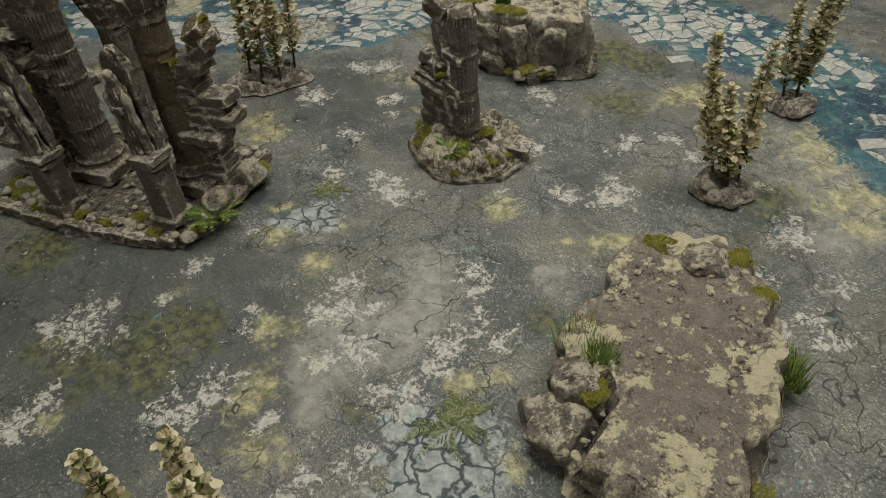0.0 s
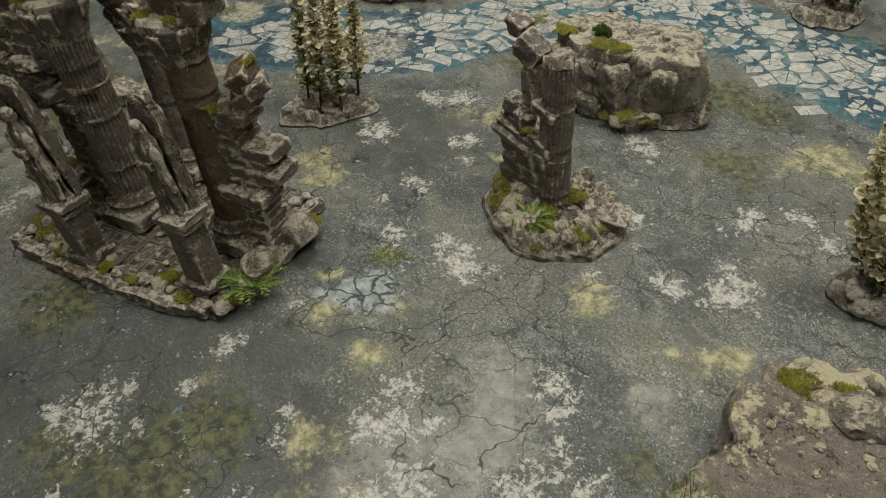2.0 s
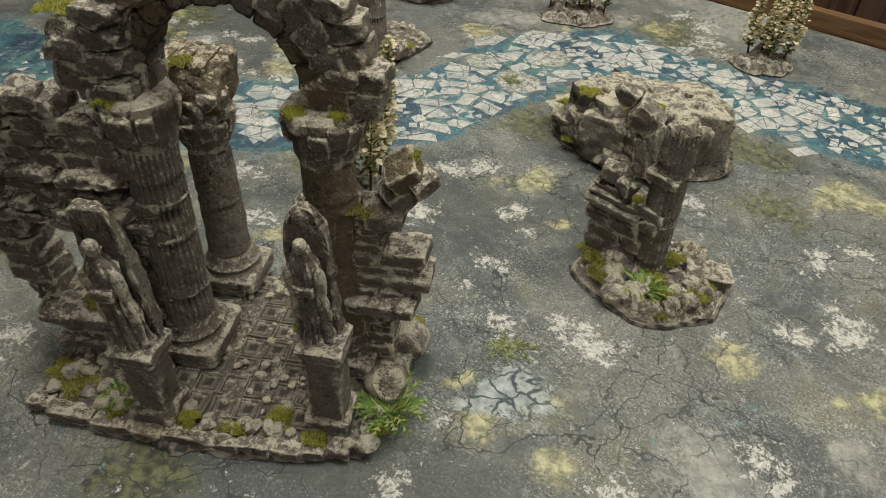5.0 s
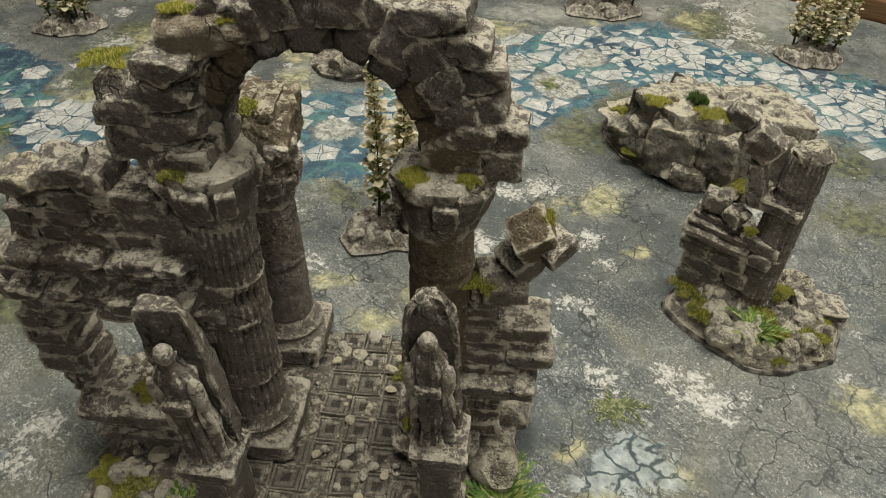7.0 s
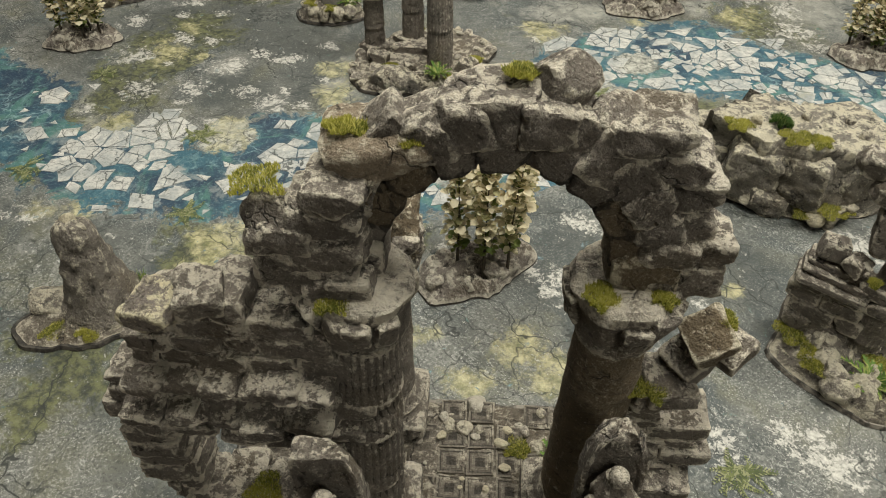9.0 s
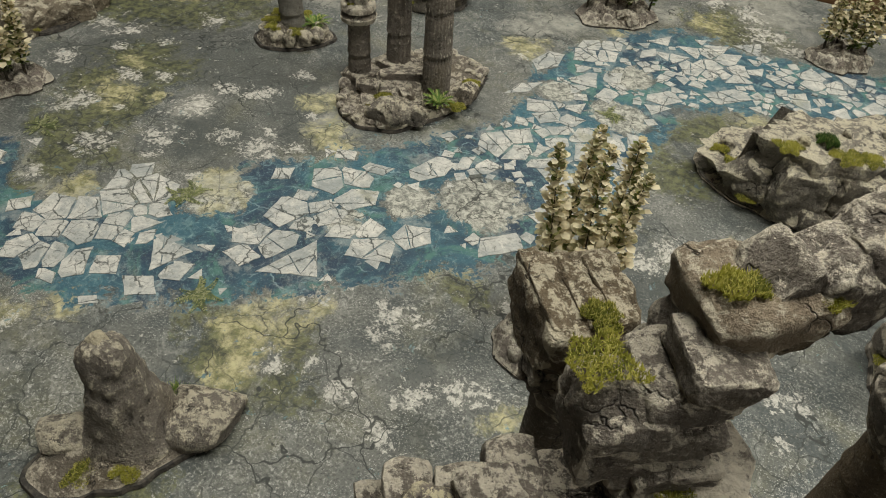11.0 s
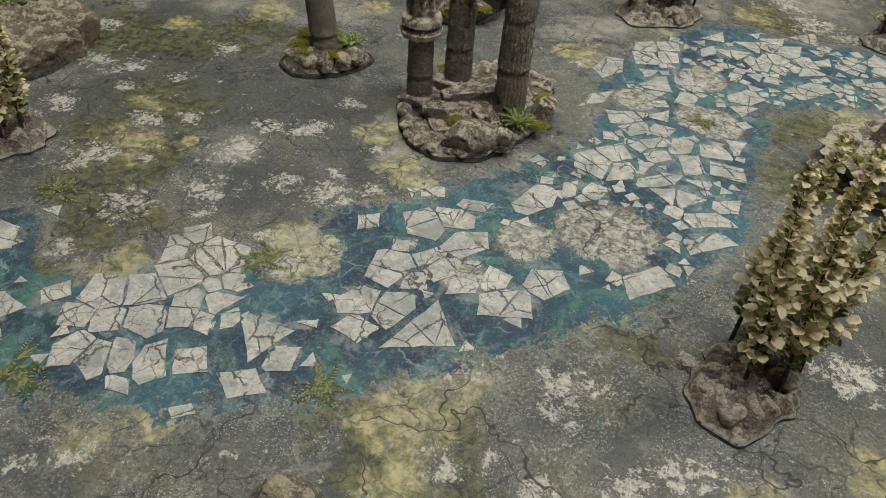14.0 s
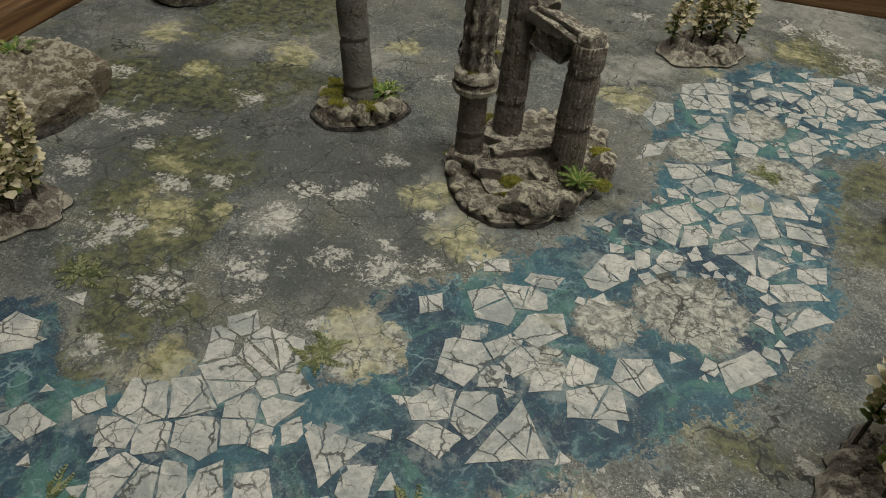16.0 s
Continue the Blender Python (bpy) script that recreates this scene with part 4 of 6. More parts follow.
def grove(x, y, rx, ry, turn, seed, stems, label):
    """A group of trees on one rocky base. stems: rows of (dx, dy, height, lean x, lean y)."""
    t = thing("tree_stand", pose(x, y, 0.0008), label, "model trees", "tree stands on the mat")
    part("base_board", board(rx, ry, seed, turn=turn, h=0.0022, grow=0.98), BOARD, t)
    part("rocky_base", cover(rx, ry, 0.0120, seed, rough=1.0, rings=20, segs=90, steep=6.0, turn=turn), EARTH, t, "pale drybrushed rocky base")
    rnd = random.Random(seed)
    for k in range(14):
        a, n = rnd.uniform(0, 6.283), rnd.uniform(0.5, 1.15)
        r = outline(rx, ry, seed, 0.22, a) * rnd.uniform(0.35, 0.86)
        b = a + radians(turn)
        part("stone", boulder(0.012 * n, 0.010 * n, 0.009 * n, seed * 20 + k, 3, at=(r * math.cos(b), r * math.sin(b), 0.004 if r > 0.7 * min(rx, ry) else 0.0095), turn=rnd.uniform(0, 180)), EARTH, t)
    for k, (dx, dy, h, lx, ly) in enumerate(stems):
        tree(t, dx, dy, 0.010, h, seed * 7 + k, (lx, ly), 0.0118 if h > 0.125 else 0.0108)
    return t

# ---- room and table ----


def slab_box(x0, x1, y0, y1, z0, z1, bevel=0.0):
    bm = bmesh.new()
    bmesh.ops.create_cube(bm, size=1.0)
    for v in bm.verts:
        v.co = Vector(((x0 + x1) / 2 + v.co.x * (x1 - x0), (y0 + y1) / 2 + v.co.y * (y1 - y0), (z0 + z1) / 2 + v.co.z * (z1 - z0)))
    if bevel:
        bmesh.ops.bevel(bm, geom=bm.edges[:], offset=bevel, segments=2, affect="EDGES", profile=0.6)
    return bm


def setting(name, bm, material, label):
    return tagged(part(name, bm, material, None, label), kind="structure")


X0, X1, Y0, Y1, Z0, Z1 = -1.6, 3.6, -2.0, 1.95, -0.78, 1.82
setting("floor", slab_box(X0, X1, Y0, Y1, Z0 - 0.1, Z0), FLOOR, "brown wooden floor of the room")
setting("ceiling", slab_box(X0, X1, Y0, Y1, Z1, Z1 + 0.1), CEILING, "off-white ceiling of the room")
setting("wall_west", slab_box(X0 - 0.1, X0, Y0, Y1, Z0, Z1), PLASTER, "plain grey plastered wall")
setting("wall_east", slab_box(X1, X1 + 0.1, Y0, Y1, Z0, Z1), PLASTER, "plain grey plastered wall")
setting("wall_south", slab_box(X0, X1, Y0 - 0.1, Y0, Z0, Z1), PLASTER, "plain grey plastered wall")
north = setting("wall_north", slab_box(X0, X1, Y1 + 0.012, Y1 + 0.1, Z0, Z1), PLANK, "wall clad with dark brown vertical planks")

table = thing("gaming_table", pose(0, 0, 0), "wooden gaming table with a raised brown rim", "table")
part("tabletop", slab_box(-0.10, MAT_X + 0.10, -0.08, MAT_Y + 0.10, -0.034, -0.004), RIM, table)
part("rim_board", slab_box(-0.10, MAT_X + 0.10, MAT_Y + 0.002, MAT_Y + 0.022, -0.002, 0.030, 0.002), RIM, table, "oiled brown rim board")
part("rim_board", slab_box(-0.10, MAT_X + 0.10, -0.022, -0.002, -0.002, 0.030, 0.002), RIM, table, "oiled brown rim board")
part("rim_board", slab_box(-0.10, -0.002, 0.0, MAT_Y, -0.002, 0.028, 0.002), RIM_END, table, "oiled brown rim board")
part("rim_board", slab_box(MAT_X + 0.002, MAT_X + 0.10, 0.0, MAT_Y, -0.002, 0.028, 0.002), RIM_END, table, "oiled brown rim board")
for lx in (0.0, MAT_X):
    for ly in (0.0, MAT_Y):
        part("table_leg", slab_box(lx - 0.04, lx + 0.04, ly - 0.04, ly + 0.04, Z0, -0.036, 0.004), RIM, table)

PRINTED = leaf_material("printed_fern_green", (0.12, 0.15, 0.06), (0.22, 0.25, 0.10), (0.36, 0.37, 0.20), 0.4)


def printed_fern(mat, x, y, r, seed):
    """A fern printed on the mat: flat fronds of paired leaflets lying just above it."""
    rnd = random.Random(seed)
    bm = bmesh.new()
    for k in range(17):
        a, n = rnd.uniform(0, 6.283), r * rnd.uniform(0.55, 1.0)
        ox, oy = x + rnd.uniform(-0.3, 0.3) * r, y + rnd.uniform(-0.3, 0.3) * r
        z = 0.0010 + 0.00002 * k
        for i in range(1, 10):
            s = i / 9
            b = a + 0.5 * s * math.sin(k)
            px, py = ox + math.cos(b) * n * s, oy + math.sin(b) * n * s
            for side in (-0.75, 0.75):
                c, m = b + side, n * 0.30 * (1.1 - 0.8 * s)
                dx, dy, w = math.cos(c), math.sin(c), 0.0007
                leaf_ = [bm.verts.new(p) for p in ((px, py, z), (px + dx * m * 0.5 + dy * w, py + dy * m * 0.5 - dx * w, z), (px + dx * m, py + dy * m, z), (px + dx * m * 0.5 - dy * w, py + dy * m * 0.5 + dx * w, z))]
                bm.faces.new(leaf_)
    part("printed_fern", bm, PRINTED, mat, "pale green printed fern")


game_mat = build_mat()
build_slabs(game_mat)
for k, (x, y, r) in enumerate(((1.149, 0.406, 0.026), (1.466, 0.332, 0.034), (0.518, 0.444, 0.024), (0.613, 0.349, 0.022), (0.319, 0.455, 0.020), (0.834, 0.796, 0.018), (0.423, 0.289, 0.022), (1.466, 0.346, 0.020))):
    printed_fern(game_mat, x, y, r, 900 + k)

# ---- the great arch ruin ----
arch = thing("arch_ruin", pose(1.137, 0.242, 0.0008, 0, 0, 33.2), "dark ruined stone archway with columns, two statues and a broken wall", "model ruin")


def bowed(x, y):
    """The plan of the ruin's base: its front bulges and its side narrows towards the back."""
    side = max(0.0, (x + 0.1) / 0.12)
    front = max(0.0, (0.08 - y) / 0.084)
    q = min(1.8, ((y - 0.070) / 0.085) ** 2)
    return x - side * (0.003 + 0.014 * q), y - front * 0.014 * max(0.0, 1 - ((x + 0.125) / 0.128) ** 2)


def plate(x0, x1, y0, y1, h, seed, n=90, wobble=0.006):
    """A rounded, uneven four-sided board."""
    bm = bmesh.new()
    low, high = [], []
    cx, cy, sx, sy = (x0 + x1) / 2, (y0 + y1) / 2, (x1 - x0) / 2, (y1 - y0) / 2
    for j in range(n):
        a = 6.28318 * j / n
        c, s = math.cos(a), math.sin(a)
        r = (abs(c / sx) ** 7 + abs(s / sy) ** 7) ** (-1 / 7) + wobble * noise.fractal(Vector((c * 4, s * 4, seed)), 1, 2, 3)
        low.append(bm.verts.new((*bowed(cx + r * c, cy + r * s), 0)))
        high.append(bm.verts.new((*bowed(cx + (r - 0.0025) * c, cy + (r - 0.0025) * s), h)))
    for j in range(n):
        k = (j + 1) % n
        bm.faces.new((low[j], low[k], high[k], high[j]))
    bm.faces.new(high)
    bm.faces.new(low[::-1])
    return smooth(bm, 0.5)


def grid_plate(x0, x1, y0, y1, z, h, seed, nx=60, ny=40):
    """Rough ground on the board, falling off at its edge."""
    bm = bmesh.new()
    rows = []
    for j in range(ny + 1):
        row = []
        for i in range(nx + 1):
            u, v = 2 * i / nx - 1, 2 * j / ny - 1
            x, y = (x0 + x1) / 2 + u * (x1 - x0) / 2, (y0 + y1) / 2 + v * (y1 - y0) / 2
            q = (abs(u) ** 8 + abs(v) ** 8) ** 0.125
            k = noise.fractal(Vector((x * 70, y * 70, seed)), 1, 2, 5) + 0.6 * (0.5 - noise.voronoi(Vector((x * 60, y * 60, seed)))[0][0])
            row.append(bm.verts.new((*bowed(x, y), z + h * (1 + 0.45 * k) * max(0.0, 1 - q ** 14))))
        rows.append(row)
    for a, b in zip(rows, rows[1:]):
        for i in range(nx):
            bm.faces.new((a[i], a[i + 1], b[i + 1], b[i]))
    return smooth(bm, 0.8)


part("base_board", plate(-0.260, 0.020, -0.004, 0.176, 0.004, 3), LIP, arch)
ground = part("base_ground", grid_plate(-0.256, 0.016, -0.001, 0.172, 0.002, 0.009, 4), DIRT, arch, "brown rubble ground with moss")

# paving of carved square tiles
def tile_mesh():
    bm = bmesh.new()
    sizes = (1.0, 0.94, 0.94, 0.80, 0.76, 0.60, 0.56, 0.36, 0.32)
    heights = (0.0, 0.0, 0.0026, 0.0026, 0.0021, 0.0021, 0.0025, 0.0025, 0.0022)
    loops = []
    for s, h in zip(sizes[1:], heights[1:]):
        loops.append([bm.verts.new((0.0098 * s * a, 0.0098 * s * b, h)) for a, b in ((-1, -1), (1, -1), (1, 1), (-1, 1))])
    for a, b in zip(loops, loops[1:]):
        for j in range(4):
            bm.faces.new((a[j], a[(j + 1) % 4], b[(j + 1) % 4], b[j]))
    bm.faces.new(loops[-1])
    bmesh.ops.subdivide_edges(bm, edges=bm.edges[:], cuts=1, use_grid_fill=True)
    rumple(bm, 0.0005, 160, 2)
    mesh = bpy.data.meshes.new("floor_tile")
    bm.to_mesh(mesh)
    bm.free()
    mesh.materials.append(SLATE)
    return mesh


tile, rnd = tile_mesh(), random.Random(5)
for i in range(8):
    for j in range(8):
        x, y = -0.166 + i * 0.0200, 0.018 + j * 0.0200
        if rnd.random() < 0.16 or y > 0.165:
            continue
        ob = new("floor_tile", tile)
        ob.parent = ground
        ob.matrix_local = pose(x, y, 0.0108 + rnd.uniform(-0.0022, 0.0006), rnd.uniform(-3, 3), rnd.uniform(-3, 3), rnd.choice((0, 90, 180)) + rnd.uniform(-3, 3))


def dent(bm, x, y, z0, z1, r, seed, count=9):
    """Breaks chips out of a shaft."""
    rnd = random.Random(seed * 17 + 3)
    for _ in range(count):
        a, z, size = rnd.uniform(0, 6.283), rnd.uniform(z0, z1), r * rnd.uniform(0.18, 0.6)
        c = Vector((x + r * math.cos(a), y + r * math.sin(a), z))
        flat = rnd.uniform(1.2, 2.4)
        for v in bm.verts:
            d = Vector((v.co.x - c.x, v.co.y - c.y, (v.co.z - c.z) * flat)).length
            if d < size:
                pull = 0.16 * r * (1 - d / size) ** 0.5
                v.co.x -= math.cos(a) * pull
                v.co.y -= math.sin(a) * pull


def column(parent, x, y, z0, z1, r, seed, plinth=True, lean=(0, 0), flutes=20, cap=None, name="column", material=None, groove=0.0005, joints=()):
    """A fluted column with drum joints, on a square foot, with a carved capital of radius cap."""
    prof, z, k = [], 0.0, 0
    n = int((z1 - z0) / 0.0045)
    for i in range(n + 1):
        z = (z1 - z0) * i / n
        joint = 0.0011 if (i * 7 + seed * 3) % 11 == 0 else 0.0
        prof.append((r * (1.04 - 0.1 * i / n) - joint + (0.0007 if (i * 7 + seed * 3) % 11 == 7 else 0), z))
    bm = lathe(prof, 6 * flutes if flutes > 8 else 72, (x, y, z0), flutes, groove, seed, 0.0005, 90, lean)
    dent(bm, x, y, z0, z1, r, seed, 14)
    shaft = part(name, smooth(bm, 0.45), material or RUIN, parent)
    rnd = random.Random(seed * 13)
    for share in joints:
        z = (z1 - z0) * (share + rnd.uniform(-0.07, 0.07))
        q = r * (1.045 - 0.1 * z / (z1 - z0))
        ring = lathe([(q * 0.96, -0.0012), (q * 1.002, -0.0006), (q * 1.016, 0.0), (q * 1.004, 0.0006), (q * 0.96, 0.0013)], 64, (0, 0, 0), 0, 0, seed + int(share * 100), 0.0011, 130)
        ring.transform(Matrix.Translation((x + lean[0] * z, y + lean[1] * z, z0 + z)) @ pose(0, 0, 0, rnd.uniform(-3, 3), rnd.uniform(-3, 3), 0))
        part("drum_joint", smooth(ring, 0.6), material or RUIN, shaft)
    if plinth:
        foot = [(r * 1.45, 0), (r * 1.5, 0.004), (r * 1.3, 0.008), (r * 1.38, 0.012), (r * 1.12, 0.016), (r * 1.02, 0.022)]
        part("column_base", lathe(foot, 40, (x, y, z0 - 0.006), 0, 0, seed, 0.0008, 110), RUIN, shaft)
        part("column_foot", box_block(x, y, z0 - 0.010, r * 3.1, r * 3.1, 0.017, seed + 1, round_=0.9, cuts=5), RUIN, shaft)
    if cap:
        tx, ty = x + lean[0] * (z1 - z0), y + lean[1] * (z1 - z0)
        bell = [(r * 0.98, -0.002), (r * 1.08, 0.004), (r * 1.12, 0.010), (cap * 0.80, 0.020), (cap * 0.92, 0.026), (cap * 0.95, 0.032), (cap * 0.86, 0.035)]
        bell_part = part("capital", lathe(bell, 64, (tx, ty, z1), 0, 0.0, seed, 0.0020, 95), RUIN, shaft)
        rnd = random.Random(seed * 31)
        for k in range(13):
            a = 6.283 * (k + rnd.uniform(-0.2, 0.2)) / 13
            if rnd.random() < 0.15:
                continue
            w, h, q = rnd.uniform(0.0100, 0.0140), rnd.uniform(0.015, 0.022), cap * rnd.uniform(0.82, 0.88)
            part("capital_leaf", box_block(tx + q * math.cos(a), ty + q * math.sin(a), z1 + 0.0185 + rnd.uniform(-0.002, 0.002), 0.0062, w, h, seed * 97 + k, math.degrees(a), 0, 16 + rnd.uniform(-5, 5), cuts=3, amp=0.0016, round_=0.86, breaks=3), RUIN, bell_part)
    return shaft


def stones(parent, x0, x1, y, thick, z0, top, seed, row=0.0165, holes=(), material=None, name="stone_block", amp=0.0013, lean=1.6):
    """A rough wall of single blocks up to the ragged line top(x)."""
    rnd = random.Random(seed)
    z, n = z0, 0
    while z < 0.4:
        h = row * rnd.uniform(0.75, 1.25)
        x, any_left = x0 + rnd.uniform(-0.012, 0.0), False
        while x < x1:
            w = rnd.uniform(0.016, 0.036)
            a, b, cz = x, x + w, z + h / 2
            for ha, hb, hc, hd in holes:
                if hc < cz < hd and a < hb and b > ha:
                    a, b = (a, min(b, ha)) if a < ha else (max(a, hb), b)
            cx = (a + b) / 2
            if b - a > 0.005 and cx < x1 + 0.01 and cz < top(cx):
                any_left = True
                bm = box_block(cx, y + rnd.uniform(-0.0026, 0.0016), cz, (b - a) * 1.0, thick * rnd.uniform(0.90, 1.08), h * 1.0, seed * 50 + n,
                               rnd.uniform(-lean, lean), rnd.uniform(-lean, lean), rnd.uniform(-lean, lean), cuts=4, amp=amp, round_=0.97, breaks=2)
                part(name, bm, material or RUIN, parent)
                n += 1
            x += w
        z += h
        if not any_left and z > 0.27:
            break


rnd = random.Random(57)
x = -0.252
while x < -0.004:
    w = rnd.uniform(0.018, 0.040)
    ex, ey = bowed(x + w / 2, 0.0035 + rnd.uniform(-0.0015, 0.0015))
    part("edge_stone", box_block(ex, ey, 0.0075 + rnd.uniform(-0.0015, 0.001), w * 0.97, 0.013 + rnd.uniform(-0.003, 0.003), 0.009, 5700 + int(x * -9999), rnd.uniform(-3, 3), rnd.uniform(-5, 5), rnd.uniform(-3, 3), cuts=4, amp=0.0018), BROWN if rnd.random() < 0.45 else RUIN, ground)
    x += w
y = 0.012
while y < 0.165:
    w = rnd.uniform(0.014, 0.030)
    ex, ey = bowed(0.0125 + rnd.uniform(-0.002, 0.001), y + w / 2)
    part("edge_stone", box_block(ex, ey, 0.0070, 0.012, w * 0.95, 0.010, 5900 + int(y * 9999), rnd.uniform(-4, 4), rnd.uniform(-4, 4), rnd.uniform(-4, 4), cuts=4, amp=0.0018), RUIN, ground)
    y += w

# columns
column(arch, -0.153, 0.077, 0.032, 0.200, 0.0190, 1, cap=0.0258, lean=(0.032, 0), flutes=28, groove=0.0007, joints=(0.3, 0.52, 0.8))
column(arch, -0.031, 0.087, 0.032, 0.198, 0.0185, 2, flutes=0, cap=0.0265, material=OCHRE)
back_column = column(arch, -0.152, 0.156, 0.032, 0.152, 0.0175, 4, cap=0.0245, groove=0.0003)
head = part("broken_capital_block", box_block(-0.155, 0.162, 0.1985, 0.049, 0.055, 0.040, 31, 6, -3, 3, cuts=14, amp=0.0034, freq=70, round_=0.93, breaks=8), OCHRE, back_column, "broken brown block with a ridged top and moss")
for k, (x, y, z, sx, sy, sz, turn) in enumerate(((-0.137, 0.154, 0.190, 0.018, 0.022, 0.020, 20), (-0.150, 0.140, 0.186, 0.024, 0.014, 0.022, -8), (-0.172, 0.148, 0.183, 0.014, 0.018, 0.016, 12), (-0.156, 0.182, 0.184, 0.028, 0.016, 0.026, 4), (-0.136, 0.138, 0.196, 0.013, 0.014, 0.012, 35))):
    part("capital_volute", box_block(x, y, z, sx, sy, sz, 640 + k, turn, 4, 6, cuts=6, amp=0.0032, round_=0.86, breaks=5), RUIN, head)
for k in range(3):
    part("ridge", box_block(-0.1720 + 0.0145 * k, 0.163, 0.2180 - 0.0007 * k, 0.0100, 0.052 - 0.004 * k, 0.0075, 60 + k, 6, -3, 3, cuts=9, amp=0.0018, freq=90, round_=0.9, breaks=3), OCHRE, head)

# arch of wedge stones, with a ragged outer course
span = part("arch_ring", box_block(-0.150, 0.088, 0.2405, 0.028, 0.028, 0.022, 90, cuts=4), RUIN, arch, "arch of wedge-shaped stones")
part("impost_block", box_block(-0.026, 0.092, 0.2405, 0.030, 0.030, 0.022, 91, cuts=4), OCHRE, arch)
CX, CZ, RI = -0.0895, 0.242, 0.0470
n = 9
for i in range(n):
    a0, a1 = math.pi * i / n, math.pi * (i + 1) / n
    out = 0.0665 + 0.003 * (i % 2)

    def wedge(u, v, w, a0=a0, a1=a1, out=out, i=i):
        a = (a0 + a1) / 2 + u * (a1 - a0) / 2 * 1.0
        r = RI + (w + 1) / 2 * (out - RI)
        return CX + r * math.cos(a), 0.0915 + v * 0.0118 * (1.0 + 0.07 * ((i * 5) % 3 - 1)), CZ + r * math.sin(a)

    part("wedge_stone", block(wedge, 100 + i, 0.0022, 80, 7, 0.95, 3), OCHRE if i in (0, 1, 6, 7) else RUIN, span)
rnd = random.Random(8)
for i in range(15):
    a = math.pi * (i + 0.5) / 15
    r = 0.0700 + rnd.uniform(-0.0030, 0.0030)
    part("outer_stone", box_block(CX + r * math.cos(a), 0.0915 + rnd.uniform(-0.003, 0.002), CZ + r * math.sin(a) * 0.97, rnd.uniform(0.018, 0.026), 0.025 + rnd.uniform(-0.004, 0.004), 0.016 + rnd.uniform(0, 0.008), 130 + i,
                                  rnd.uniform(-6, 6), 0, 90 - math.degrees(a) + rnd.uniform(-10, 10), cuts=5, amp=0.0028, round_=0.92), RUIN, span)
# stepped masonry on both shoulders of the arch: (x, z, width, height)
for k, (x, z, w, h) in enumerate(((-0.010, 0.236, 0.032, 0.016), (-0.002, 0.251, 0.022, 0.013), (-0.020, 0.252, 0.024, 0.013), (-0.014, 0.265, 0.024, 0.014), (-0.018, 0.279, 0.028, 0.014), (-0.024, 0.293, 0.026, 0.013), (-0.036, 0.306, 0.030, 0.013),
                                  (-0.160, 0.238, 0.030, 0.015), (-0.175, 0.246, 0.025, 0.019), (-0.158, 0.254, 0.030, 0.015), (-0.176, 0.263, 0.026, 0.014), (-0.158, 0.270, 0.028, 0.015), (-0.152, 0.284, 0.022, 0.012))):
    part("shoulder_stone", box_block(x, (0.094 if x > -0.1 else 0.078) + rnd.uniform(-0.003, 0.002), z, w * 1.06, 0.028, h * 1.03, 160 + k, rnd.uniform(-4, 4), 0, rnd.uniform(-3, 3), cuts=6, amp=0.0024, round_=0.95, breaks=4), RUIN, span)
part("crown_stone", boulder(0.015, 0.015, 0.014, 41, 4, at=(-0.069, 0.096, 0.311), turn=10), RUIN, span)
part("crown_stone", boulder(0.013, 0.014, 0.009, 45, 4, at=(-0.050, 0.094, 0.304), turn=10), RUIN, span)
part("crown_stone", boulder(0.013, 0.014, 0.010, 42, 4, at=(-0.104, 0.094, 0.306), turn=40), RUIN, span)
part("crown_stone", box_block(-0.137, 0.090, 0.2945, 0.042, 0.034, 0.017, 43, 4, 0, -6, cuts=9, amp=0.0034, freq=55, round_=0.86, breaks=6), BROWN, span, "brown flat-topped stone with moss")
part("crown_stone", boulder(0.015, 0.017, 0.014, 44, 4, at=(-0.180, 0.077, 0.257), turn=0), RUIN, span)

# left wall with its broken window
def left_top(x):
    return 0.217 + 0.03 * max(0.0, min(1.0, (x + 0.178) / 0.01)) + (0.012 if -0.226 < x < -0.203 else 0) - 2.2 * max(0.0, -0.244 - x)


left_wall = part("left_wall", box_block(-0.226, 0.070, 0.0105, 0.080, 0.030, 0.010, 200, cuts=4), RUIN, arch, "ruined wall with a ragged window")
stones(left_wall, -0.270, -0.164, 0.074, 0.028, 0.014, left_top, 21, row=0.0115, amp=0.0024, lean=2.6, holes=((-0.248, -0.190, 0.060, 0.137), (-0.40, -0.268, 0.0, 0.075), (-0.40, -0.258, 0.0, 0.046), (-0.40, -0.256, 0.165, 0.4), (-0.40, -0.246, 0.208, 0.4)))
rnd = random.Random(81)
for z, y, x in ((0.178, 0.064, -0.258), (0.153, 0.061, -0.266), (0.142, 0.066, -0.262)):
    while x < -0.172:
        w = rnd.uniform(0.012, 0.026)
        part("wall_ledge", box_block(x + w / 2, y + rnd.uniform(-0.003, 0.003), z + rnd.uniform(-0.002, 0.002), w, 0.034 * rnd.uniform(0.85, 1.1), rnd.uniform(0.006, 0.010), 2100 + int(x * -9999), rnd.uniform(-6, 6), rnd.uniform(-6, 6), rnd.uniform(-7, 7), cuts=4, amp=0.0028), RUIN, left_wall)
        x += w * 0.96
part("window_sill", box_block(-0.218, 0.058, 0.054, 0.080, 0.036, 0.012, 212, cuts=6, amp=0.002), RUIN, left_wall)
part("loose_block", box_block(-0.214, 0.064, 0.231, 0.020, 0.020, 0.014, 213, 14, 6, 3, cuts=4, amp=0.0024), RUIN, left_wall)
